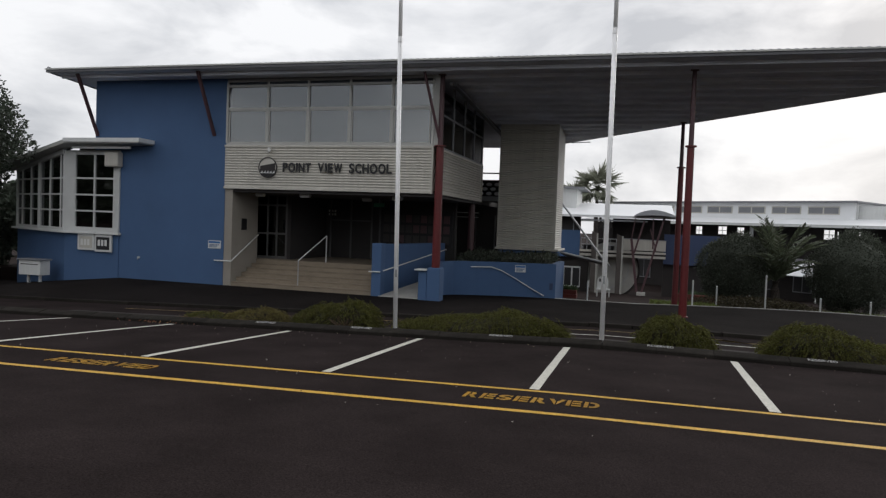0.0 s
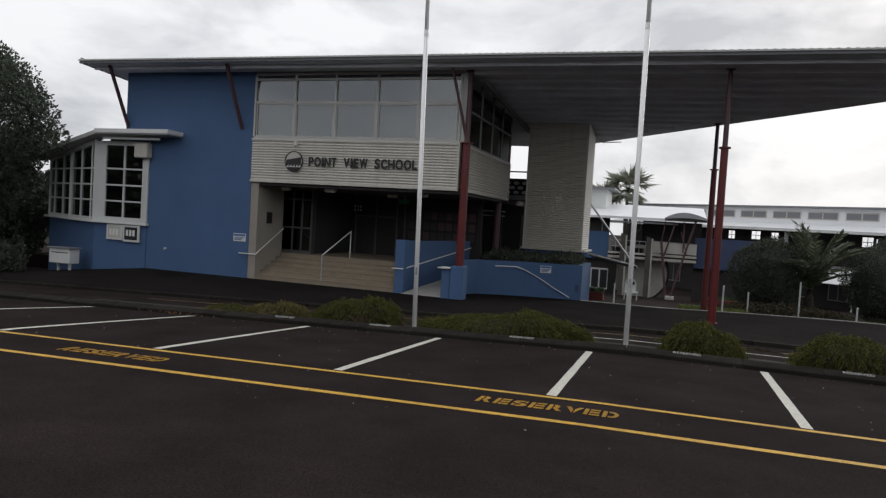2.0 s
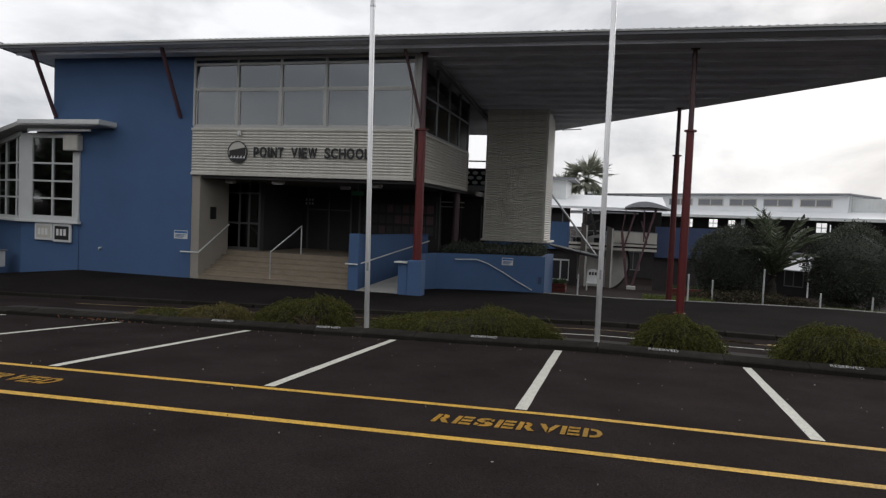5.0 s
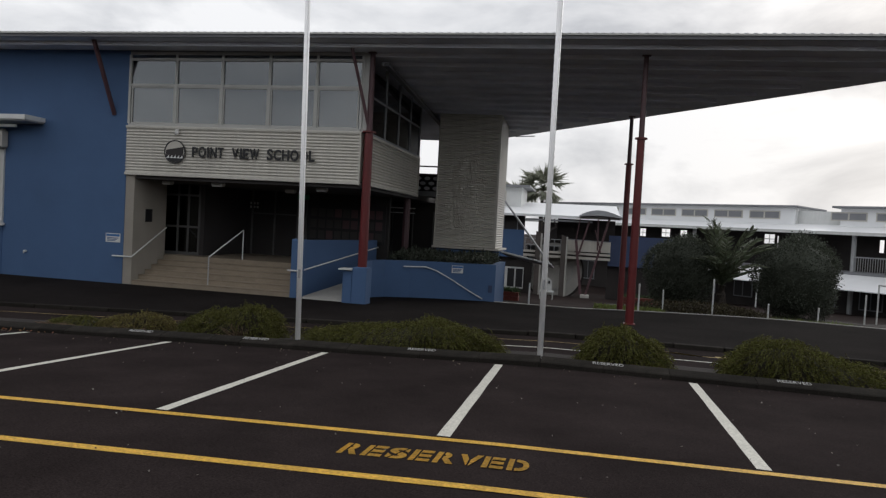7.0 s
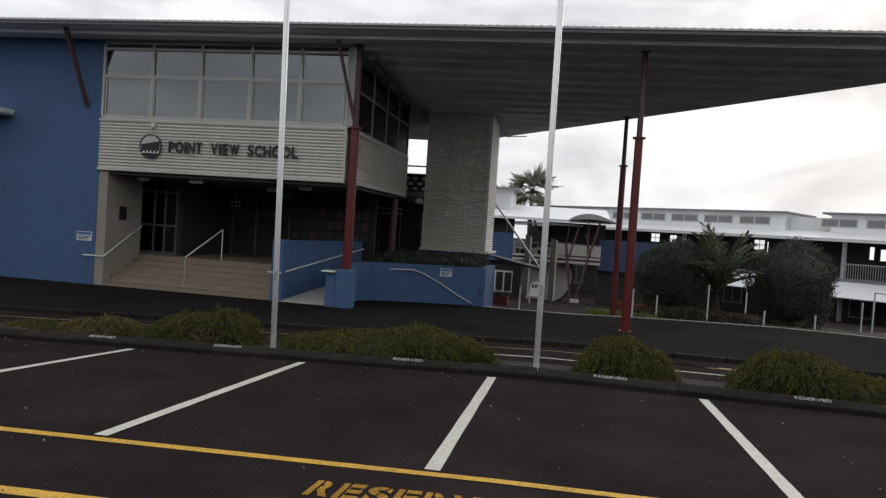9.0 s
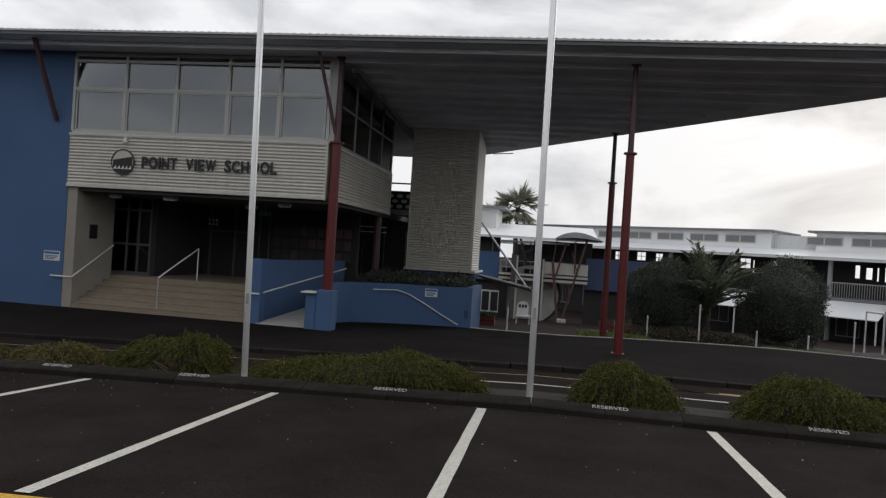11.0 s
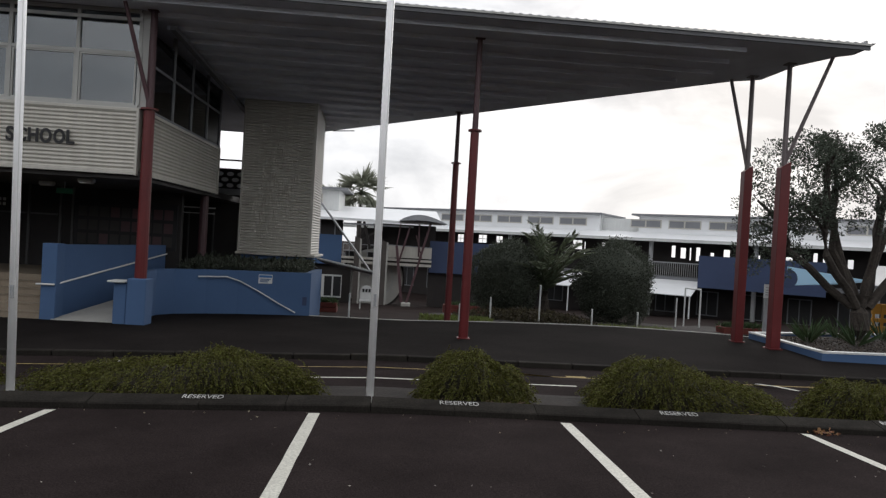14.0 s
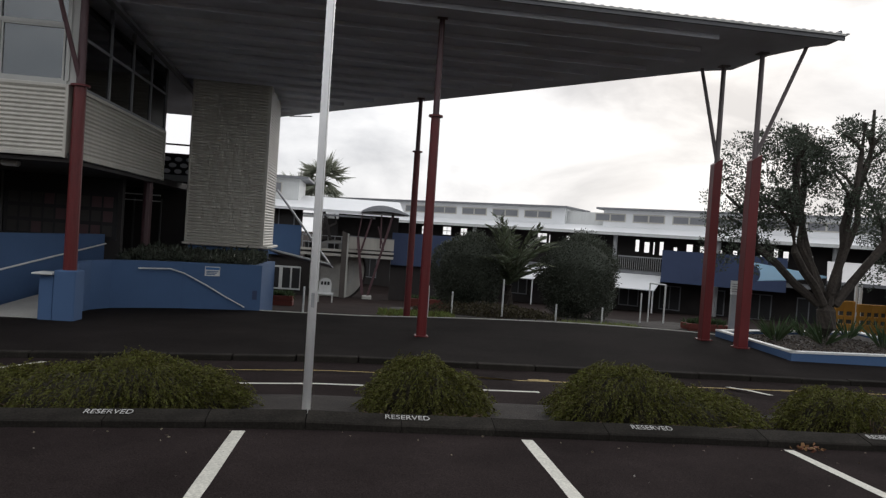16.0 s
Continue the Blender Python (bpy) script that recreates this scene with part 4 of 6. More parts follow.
# ---- corner bay with its white windows ----
bay = part("bay_window", boxed(-19.4, F - 0.10, 1.26, -16.98, F + 0.0, 1.36), M_WFRAME, school, "white-framed corner bay window with its own roof")
C0, C1 = Vector((-19.4, F - 0.08, 0)), Vector((-23.9, 10.35, 0))
bd = (C1 - C0).normalized()
L = (C1 - C0).length
bn = Vector((-bd.y, bd.x, 0)) if bd.x > 0 else Vector((-abs(bd.y), -abs(bd.x), 0))   # outwards
slope = lambda s: 4.12 - 0.12 * s
along = lambda s, z, out=0.0: C0 + bd * s + bn * out + Vector((0, 0, z))
part("bay_wall", prism(bmesh.new(), [(-19.4, F - 0.05), (-17.0, F - 0.03), (-17.0, F + 0.2), (-19.2, F + 0.2), (-23.6, 10.6), (-23.9, 10.37)], -1.6, 1.18), M_BLUE, bay, "blue rendered wall under the bay")
part("pillar", prism(bmesh.new(), [(-19.46, F - 0.1), (-18.95, F - 0.07), (-18.95, F + 0.05), (-19.4, F + 0.1)], 1.26, 4.2), M_WFRAME, bay, "wide white corner pillar")
part("pillar", boxed(-17.2, F - 0.06, 1.36, -16.98, F + 0.02, 4.2), M_WFRAME, bay)
window("window", -18.95, -17.2, 1.36, 4.12, F - 0.03, [-18.07], [2.01, 2.6, 3.2], bay, M_WFRAME, 0.06, M_GLASS_BAY)
# dark board close behind the panes, coloured as an unlit room
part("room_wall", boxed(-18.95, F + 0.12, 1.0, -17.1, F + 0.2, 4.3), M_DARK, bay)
part("head_board", boxed(-19.3, F - 0.05, 4.12, -16.98, F - 0.004, 4.22), M_WFRAME, bay)
part("vent_hood", boxed(-17.45, F - 0.3, 3.62, -16.86, F - 0.02, 4.15, bevel=0.03), M_CREAM, bay)
for s, w in ((0.08, 0.05), (0.34, 0.055), (1.37, 0.055), (2.40, 0.13), (3.37, 0.055), (4.35, 0.055), (L - 0.04, 0.09)):
    part("mullion", beam(bmesh.new(), along(s, 1.26), along(s, slope(s)), w, w), M_WFRAME, bay)
for z, w in ((1.31, 0.11), (2.01, 0.06), (2.6, 0.06), (3.2, 0.06)):
    part("transom", beam(bmesh.new(), along(0, z, -0.012), along(L, z, -0.012), w, w), M_WFRAME, bay)
part("head_board", beam(bmesh.new(), along(0, slope(0) + 0.06), along(L, slope(L) + 0.06), 0.12, 0.16), M_WFRAME, bay)
# angled panes, with the same dark board added in place of a room
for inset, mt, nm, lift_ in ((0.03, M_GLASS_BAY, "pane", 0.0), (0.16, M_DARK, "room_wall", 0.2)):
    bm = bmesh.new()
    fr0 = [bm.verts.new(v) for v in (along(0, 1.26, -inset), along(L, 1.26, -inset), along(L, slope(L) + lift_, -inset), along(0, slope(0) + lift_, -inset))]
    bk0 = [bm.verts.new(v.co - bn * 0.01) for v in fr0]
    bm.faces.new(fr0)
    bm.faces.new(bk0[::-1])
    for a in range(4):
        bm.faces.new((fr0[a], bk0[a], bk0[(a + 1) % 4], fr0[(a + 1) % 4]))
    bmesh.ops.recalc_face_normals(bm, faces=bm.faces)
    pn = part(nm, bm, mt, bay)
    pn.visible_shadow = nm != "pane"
part("sill", prism(bmesh.new(), [(-19.48, F - 0.24), (-16.9, F - 0.16), (-16.9, F - 0.02), (-19.3, F - 0.02), (-23.85, 10.4), (-24.05, 10.2)], 1.18, 1.26), M_WHITE, bay)
along_roof = lambda x, y: max(0.0, (Vector((x, y, 0)) - C0).dot(bd) + 0.82)
part("bay_roof", prism(bmesh.new(), [(-18.8, F - 0.75), (-15.6, F - 0.75), (-15.6, F), (-19.0, F), (-24.0, 10.9), (-24.6, 9.75)],
     lambda x, y: 4.40 - 0.135 * along_roof(x, y), lambda x, y: 4.54 - 0.135 * along_roof(x, y)), M_FRAME, bay, "pale grey overhanging bay roof")
part("fascia", boxed(-18.8, F - 0.80, 4.44, -15.55, F - 0.752, 4.58), M_WHITE, bay)
part("fascia", boxed(-15.597, F - 0.75, 4.44, -15.55, F - 0.004, 4.58), M_WHITE, bay)
part("fascia", boxed(-18.75, F - 0.45, 4.24, -16.2, F - 0.40, 4.32), M_WHITE, bay)
# notice cases below the bay
for x, face in ((-18.36, M_CREAM), (-17.59, M_BLACK)):
    nb = thing("notice_case", "shallow white notice case on the blue wall", "notice board", (x, F - 0.06, 0.88), "notice cases")
    part("frame", boxed(-0.37, -0.07, -0.30 if face is M_CREAM else -0.34, 0.37, 0.0, 0.28, bevel=0.01), M_WHITE, nb)
    part("panel", boxed(-0.29, -0.075, -0.22 if face is M_CREAM else -0.26, 0.29, -0.0705, 0.2), face, nb)
    for i in range(3):
        part("paper", boxed(-0.22 + 0.15 * i, -0.08, -0.12, -0.12 + 0.15 * i, -0.0755, 0.1), M_LAMP, nb)
mb = thing("letter_box", "large white metal letter box on two short legs", "letter box", (-20.3, 7.9, pave_z(-20.3, 7.9)))
part("box", boxed(-0.5, -0.22, 0.28, 0.5, 0.22, 0.82, bevel=0.015), M_WHITE, mb)
part("lid", boxed(-0.56, -0.28, 0.82, 0.56, 0.26, 0.87, bevel=0.01), M_FASCIA, mb)
part("slot", boxed(-0.4, -0.226, 0.66, 0.4, -0.221, 0.69), M_BLACK, mb)
for x in (-0.3, 0.24):
    part("leg", boxed(x, -0.04, -0.15, x + 0.07, 0.04, 0.28), M_WHITE, mb)
tap = thing("wall_tap", "small white wall fitting on the blue wall", "tap", (-16.1, F, 0.42))
part("body", rod(bmesh.new(), (0, 0, 0), (0, -0.09, 0), 0.035), M_WHITE, tap)
part("spout", rod(bmesh.new(), (0, -0.07, 0), (0.03, -0.13, -0.06), 0.02), M_GREYSTEEL, tap)
lamp_b = thing("wall_light", "small white box light on the blue wall", "light", (-19.9, 8.72, 0.75), turn=-30)
part("casing", boxed(-0.14, -0.12, -0.12, 0.14, 0.05, 0.14, bevel=0.02), M_WHITE, lamp_b)

# ---- flagpoles ----
for x, y, lean in ((-3.39, 0.50, -0.02), (0.51, 0.52, -0.003)):
    zb = lot(x, y) + 0.02
    fp = thing("flagpole", "tall white tapered flagpole standing behind the kerb", "flagpole", (x, y, zb), "flagpoles")
    p = part("pole", rod(bmesh.new(), (0, 0, -0.1), (lean * 5.5, 0, 5.5 - zb), 0.043, 0.043, 16), M_POLE, fp, smooth=True)
    part("sleeve", rod(bmesh.new(), (lean * 5.48, 0, 5.48 - zb), (lean * 5.58, 0, 5.58 - zb), 0.049, 0.040, 16), M_POLE, p)
    part("top_pole", rod(bmesh.new(), (lean * 5.58, 0, 5.58 - zb), (lean * 9, 0, 9.2), 0.038, 0.028, 16), M_POLE, p, smooth=True)
    part("base", boxed(-0.16, -0.14, -0.2, 0.16, 0.14, 0.015), M_CONC, fp)
    part("cleat", boxed(-0.015, -0.085, 1.1, 0.015, -0.06, 1.24), M_GREYSTEEL, fp)
    part("halyard", rod(bmesh.new(), (0.03, -0.075, 1.2), (lean * 9 + 0.03, -0.05, 9.0), 0.004, 0.004, 5), M_LAMP, fp)

# ---- planting ----


def leaf_mesh(name, pts, dirs, length, width, rng, fold=0.25):
    """Many small pointed leaves: at each point, along its direction."""
    pts, dirs = np.asarray(pts, float), np.asarray(dirs, float)
    n = len(pts)
    dirs = dirs / np.maximum(1e-6, np.linalg.norm(dirs, axis=1))[:, None]
    ref = rng.normal(size=(n, 3))
    side = np.cross(dirs, ref)
    side /= np.maximum(1e-6, np.linalg.norm(side, axis=1))[:, None]
    up_ = np.cross(side, dirs)
    ln = (length * rng.uniform(0.6, 1.35, n))[:, None]
    wd = (width * rng.uniform(0.7, 1.3, n))[:, None]
    v = np.stack([pts, pts + dirs * ln * 0.45 + side * wd + up_ * wd * fold, pts + dirs * ln, pts + dirs * ln * 0.45 - side * wd + up_ * wd * fold], 1).reshape(-1, 3)
    f = np.arange(4 * n).reshape(-1, 4)
    me = bpy.data.meshes.new(name)
    me.vertices.add(len(v))
    me.vertices.foreach_set("co", v.ravel())
    me.loops.add(4 * n)
    me.loops.foreach_set("vertex_index", f.ravel())
    me.polygons.add(n)
    me.polygons.foreach_set("loop_start", np.arange(0, 4 * n, 4))
    me.update(calc_edges=True)
    return me


def leaf_part(name, parent, material, *a, **k):
    me = leaf_mesh(name, *a, **k)
    me.materials.append(material)
    ob = new(name, me)
    ob.parent = parent
    return ob


def shrub(x, y, rx, ry, h, n, label, seed, tail=0.0, bare=0.0, mat_=None, flat=2.9, drop=0.30):
    """A low mounded shrub of drooping sprays; tail: how far it trails off to one side; flat: how level its top is."""
    rng = np.random.default_rng(seed)
    zb = lot(x, y) - 0.02
    th = thing("shrub", label, "shrub", (x, y, zb), "low shrubs behind the kerb")
    per = 17
    m = n // per
    ang = rng.uniform(0, 2 * np.pi, m)
    cz = rng.uniform(0.02, 1.0, m) ** 0.9
    rr = (1 - cz ** flat) ** 0.5
    lump = 1 + 0.09 * np.sin(3 * ang + seed) * rr + 0.07 * np.sin(7 * ang + 2.3 * seed) * rr + rng.normal(0, 0.05, m)
    depth = rng.uniform(0.84, 1.02, m)
    px_, py_ = np.cos(ang) * rr * rx * lump * depth, np.sin(ang) * rr * ry * lump * depth
    pz_ = cz * h * (1 + 0.07 * np.sin(4.1 * px_ / rx + seed) + 0.05 * np.sin(9 * px_ / rx) + 0.03 * np.sin(17 * py_ / ry)) * depth
    if tail:
        far_side = np.clip(np.sign(tail) * px_ / rx, 0, 1)
        pz_ = pz_ * (1 - drop * far_side)
        px_ = px_ + tail * far_side ** 1.5
    if bare:
        keep = ~((np.abs(px_ - 0.15 * rx) < bare * rx) & (py_ < -0.3 * ry) & (pz_ < 0.55 * h) & (rng.random(m) < 0.88))
        px_, py_, pz_, ang, rr = px_[keep], py_[keep], pz_[keep], ang[keep], rr[keep]
        m = len(px_)
    # each spray: a short drooping stem with leaves along it
    out = np.stack([np.cos(ang) * (0.45 + rr), np.sin(ang) * (0.45 + rr), 0.12 - 0.6 * rr], 1) + rng.normal(0, 0.22, (m, 3))
    out /= np.linalg.norm(out, axis=1)[:, None]
    t = np.tile(np.arange(per) / per, m)[:, None]
    o = np.repeat(out, per, 0)
    reach = np.repeat(rng.uniform(0.10, 0.25, m), per)[:, None]
    base = np.repeat(np.stack([px_, py_, pz_], 1), per, 0)
    pts = base + o * (t - 0.7) * reach - np.array((0, 0, 0.05)) * t ** 2
    pts[:, 2] = np.maximum(0.01, pts[:, 2])
    d = o + rng.normal(0, 0.5, (len(pts), 3)) - np.array((0, 0, 0.3)) * t
    leaf_part("foliage", th, mat_ or M_SHRUB, pts, d, 0.034, 0.0068, rng)
    # solid core of stems; shade between the leaves is put into its colour
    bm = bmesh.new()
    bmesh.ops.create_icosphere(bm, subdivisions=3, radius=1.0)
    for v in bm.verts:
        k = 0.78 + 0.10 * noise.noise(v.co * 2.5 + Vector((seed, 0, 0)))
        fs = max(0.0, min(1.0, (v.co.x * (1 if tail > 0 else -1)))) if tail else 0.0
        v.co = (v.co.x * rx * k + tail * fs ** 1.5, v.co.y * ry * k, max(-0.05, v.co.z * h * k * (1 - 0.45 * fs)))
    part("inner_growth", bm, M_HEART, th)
    r2 = random.Random(seed)
    bm = bmesh.new()
    for i in range(46):   # woody stems at the foot, towards the kerb
        a = r2.uniform(-2.7, -0.45)
        c = r2.uniform(-0.7, 0.7) * rx if not bare else 0.15 * rx + r2.uniform(-0.1, 0.1)
        p0 = Vector((c, -0.5 * ry, 0.02))
        p1 = p0 + Vector((math.cos(a) * r2.uniform(0.08, 0.4), -0.32 * ry - r2.uniform(0, 0.12), r2.uniform(0.04, 0.32 if bare else 0.16)))
        rod(bm, p0, p1, 0.011, 0.005, 5)
    part("dead_growth", bm, M_TWIG, th, "bare dry stems")
    return th


shrub(-1.50, 1.15, 1.28, 0.72, 0.52, 50000, "wide low green shrub trailing along the kerb", 1, tail=-0.95, flat=4.0, drop=0.42)
shrub(1.72, 1.12, 0.70, 0.66, 0.60, 28000, "rounded dark green shrub beside the kerb", 2)
shrub(4.15, 1.08, 1.02, 0.70, 0.64, 39000, "broad green shrub mounded behind the kerb", 3, tail=0.45)
shrub(6.75, 1.05, 0.85, 0.62, 0.50, 28000, "low shrub with a bare twiggy gap", 4, bare=0.22)
shrub(-4.72, 1.2, 0.74, 0.60, 0.62, 28000, "windswept shrub with bare stems showing", 5, tail=-0.45, bare=0.3)
shrub(-6.75, 1.2, 0.62, 0.50, 0.36, 15000, "low yellowing shrub beside the kerb", 6, tail=-0.4, mat_=M_SHRUB_DRY)
shrub(-8.0, 1.15, 0.75, 0.42, 0.20, 9000, "flat trailing shrub at the kerb", 7)
# strip of soil and fallen leaves behind the kerb
soil = tagged(sheet("planting_strip", spread(-12, 13, 0.5), [0.43, 0.7, 1.1, 1.5, 1.78], M_SOIL, lambda x, y: lot(x, y) + 0.012 + 0.03 * math.sin(3 * x) * (0.43 < y < 1.7)), "dark soil strip between car park and drive", "planting strip", kind="structure")
rng = np.random.default_rng(11)
pts = np.stack([rng.uniform(-9, 9, 90), np.abs(rng.normal(0, 0.4, 90)) * -1 + 0.02, np.zeros(90)], 1)
pts[:, 2] = [lot(x, y) + 0.012 for x, y, _ in pts]
lit = new("fallen_leaves", leaf_mesh("fallen_leaves", pts, rng.normal(0, 1, (90, 3)) * (1, 1, 0.12), 0.030, 0.009, rng))
lit.data.materials.append(leaf_mat("dry_leaves", (0.20, 0.165, 0.12), 0.5))
tagged(lit, "scattered dry leaves along the kerb", "leaves", kind="stuff")
n = 130
pts = np.stack([rng.uniform(-9, 9, n), rng.uniform(-6.5, -0.3, n), np.zeros(n)], 1)
pts[:, 2] = [lot(x, y) + 0.008 for x, y, _ in pts]
grit = new("grit", leaf_mesh("grit", pts, rng.normal(0, 1, (n, 3)) * (1, 1, 0.1), 0.022, 0.008, rng))
grit.data.materials.append(leaf_mat("pale_grit", (0.24, 0.22, 0.20), 0.5))
tagged(grit, "pale grit and leaf scraps on the asphalt", "grit", kind="stuff")
for x, y, n, s in ((5.55, 0.02, 38, 0.08), (-8.6, 0.05, 40, 0.4), (7.4, -0.02, 24, 0.12)):
    pts = np.stack([rng.normal(x, s, n), rng.normal(y, 0.06, n), np.zeros(n)], 1)
    pts[:, 2] = [lot(a, b) + 0.01 + rng.uniform(0, 0.03) for a, b, _ in pts]
    ob = new("leaf_litter", leaf_mesh("leaf_litter", pts, rng.normal(0, 1, (n, 3)) * (1, 1, 0.25), 0.06, 0.02, rng))
    ob.data.materials.append(leaf_mat("brown_leaves", (0.26, 0.13, 0.07), 0.4))
    tagged(ob, "small heap of brown dead leaves", "leaves", kind="stuff")


def limb(bm, pts, r0, r1, seg=8):
    """A bent, tapering limb through the points."""
    k = len(pts) - 1
    rings = []
    for i, p in enumerate(pts):
        p = Vector(p)
        a, b = Vector(pts[max(0, i - 1)]), Vector(pts[min(k, i + 1)])
        q = (b - a).to_track_quat("Z", "Y")
        r = r0 + (r1 - r0) * i / k
        rings.append([bm.verts.new(p + q @ Vector((r * math.cos(2 * math.pi * j / seg) * (1 + 0.12 * math.sin(5 * j + i)), r * math.sin(2 * math.pi * j / seg), 0))) for j in range(seg)])
    for a, b in zip(rings, rings[1:]):
        for j in range(seg):
            bm.faces.new((a[j], a[(j + 1) % seg], b[(j + 1) % seg], b[j]))
    bm.faces.new(rings[0][::-1])
    bm.faces.new(rings[-1])
    return bm


def wander(a, b, k, amp, rnd):
    a, b = Vector(a), Vector(b)
    out = [a]
    for i in range(1, k):
        t = i / k
        out.append(a.lerp(b, t) + Vector((rnd.uniform(-amp, amp), rnd.uniform(-amp, amp), rnd.uniform(-amp, amp) * 0.5)))
    return out + [b]


def clumps(centres, per, spread_, rng):
    """Leaf points in loose clumps round the centres, and directions outwards."""
    c = np.repeat(np.asarray(centres, float), per, 0)
    off = rng.normal(0, 1, (len(c), 3))
    off *= (rng.uniform(0.3, 1.0, len(c)) ** 0.5 / np.maximum(1e-6, np.linalg.norm(off, axis=1)))[:, None]
    return c + off * spread_, off + rng.normal(0, 0.5, (len(c), 3)) + (0, 0, 0.2)


# pollarded tree in the blue bed
rnd = random.Random(21)
rng = np.random.default_rng(21)
TX, TY, TZ = 13.0, 10.0, -0.12
tree = thing("tree", "pollarded evergreen tree with many cut grey limbs", "tree", (TX, TY, TZ))
bm = bmesh.new()
limb(bm, [(0, 0, -0.2), (0.02, 0, 0.3), (-0.03, 0, 0.75), (0.0, 0.02, 1.2)], 0.25, 0.21, 12)
tips = []
BOUGHS = [(-2.0, 0.2, 2.3, -2.3, 0.2, 3.2), (-1.3, -0.4, 2.2, -1.45, -0.5, 4.6), (-0.7, 0.3, 2.4, -0.85, 0.4, 5.2), (0.1, -0.3, 2.5, 0.35, -0.4, 5.6),
         (0.7, 0.4, 2.4, 1.25, 0.4, 5.4), (1.3, -0.2, 2.6, 1.9, -0.2, 5.2), (1.9, 0.3, 2.7, 2.6, 0.4, 4.7), (-0.2, 0.8, 2.5, -0.3, 1.2, 5.3), (1.0, 0.9, 2.4, 1.6, 1.3, 4.9)]
for ax, ay, az, bx, by, bz in BOUGHS:
    pts = wander((ax * 0.12, ay * 0.12, 0.9), (ax, ay, az), 3, 0.08, rnd) + wander((ax, ay, az), (bx, by, bz), 4, 0.12, rnd)[1:]
    limb(bm, pts, 0.115, 0.058, 8)
    tips.append(Vector((bx, by, bz)))
    for k in range(4):
        t = rnd.uniform(0.15, 0.95)
        p = Vector((ax, ay, az)).lerp(Vector((bx, by, bz)), t)
        e = p + Vector((rnd.uniform(-0.55, 0.55), rnd.uniform(-0.5, 0.5), rnd.uniform(0.3, 0.9)))
        limb(bm, wander(p, e, 2, 0.06, rnd), 0.06, 0.035, 6)
        tips.append(e)
part("trunk", bm, M_BARK, tree)
cent = []
for p in tips:
    dens = 5 if p.x < 0.2 else 3
    for k in range(dens):
        sx = 0.5 if p.x < 0 else 0.38
        cent.append((p.x + rnd.gauss(0, sx), p.y + rnd.gauss(0, 0.4), min(5.6, p.z + rnd.gauss(-0.4, 0.4))))
for k in range(56):   # the fuller half of the crown
    cent.append((rnd.uniform(-3.0, -0.2), rnd.uniform(-0.9, 1.0), rnd.uniform(2.9, 5.2)))
P_, D_ = clumps(cent, 125, 0.25, rng)
leaf_part("crown", tree, M_TREE, P_, D_, 0.075, 0.020, rng)

# trees behind it
for k, (x, y, h, w) in enumerate(((17.2, 12.2, 4.6, 1.6), (19.6, 13.0, 4.4, 1.8), (21.5, 15.5, 4.2, 1.8))):
    rnd = random.Random(40 + k)
    rng = np.random.default_rng(40 + k)
    tr = thing("tree", "smaller evergreen tree with thin bare stems", "tree", (x, y, court_z(x, y)))
    bm = bmesh.new()
    limb(bm, [(0, 0, -0.2), (0.05, 0, 0.8), (0, 0.05, 1.6)], 0.2, 0.15, 8)
    cent = []
    for i in range(7):
        e = Vector((rnd.uniform(-w, w), rnd.uniform(-0.8, 0.8), rnd.uniform(h * 0.75, h + 0.9)))
        limb(bm, wander((0, 0, 1.4), e, 4, 0.15, rnd), 0.09, 0.03, 6)
        for j in range(10):
            q = Vector((0, 0, 1.4)).lerp(e, rnd.uniform(0.45, 1.05))
            cent.append((q.x + rnd.gauss(0, 0.35), q.y + rnd.gauss(0, 0.35), q.z + rnd.gauss(0, 0.3)))
    part("trunk", bm, M_BARK, tr)
    P_, D_ = clumps(cent, 130, 0.30, rng)
    leaf_part("crown", tr, M_TREE, P_, D_, 0.085, 0.024, rng)
for k, (x, y, r, h) in enumerate(((18.6, 12.6, 1.1, 1.9), (20.4, 12.4, 1.3, 2.6), (22.3, 13.2, 1.5, 3.0))):
    rng = np.random.default_rng(170 + k)
    sb = thing("bush", "dark leafy bush under the trees", "bush", (x, y, court_z(x, y)), "bushes behind the garden bed")
    cent = [(r * math.cos(a) * q, r * math.sin(a) * q, h * z) for a, q, z in zip(rng.uniform(0, 6.28, 70), rng.uniform(0.2, 1, 70), rng.uniform(0.05, 1, 70))]
    P_, D_ = clumps(cent, 90, 0.3, rng)
    leaf_part("foliage", sb, M_DARKLEAF, P_, D_, 0.10, 0.028, rng)

# dense tree and shrubs beside the bay window
rnd = random.Random(7)
rng = np.random.default_rng(7)
lt = thing("tree", "dense broad evergreen tree beside the bay window", "tree", (-25.0, 7.0, -1.2))
bm = bmesh.new()
limb(bm, [(0, 0, -0.3), (0.1, 0, 0.9), (0, 0.1, 2.0)], 0.3, 0.22, 10)
cent = []
for i in range(13):
    e = Vector((rnd.uniform(-3.2, 2.6), rnd.uniform(-2.0, 2.0), rnd.uniform(3.0, 7.6)))
    limb(bm, wander((0, 0, 1.8), e, 4, 0.2, rnd), 0.13, 0.03, 7)
for i in range(420):
    a, c = rnd.uniform(0, 2 * math.pi), rnd.uniform(-0.75, 1.0)
    r = math.sqrt(1 - c * c) * rnd.uniform(0.65, 1.02) * (1 + 0.13 * math.sin(3 * a + 5 * c))
    cent.append((math.cos(a) * r * (3.9 if c > -0.2 else 2.9) + 0.1, math.sin(a) * r * 2.6, 5.6 + c * 3.5 * rnd.uniform(0.8, 1.03)))
part("trunk", bm, M_BARK, lt)
P_, D_ = clumps(cent, 100, 0.42, rng)
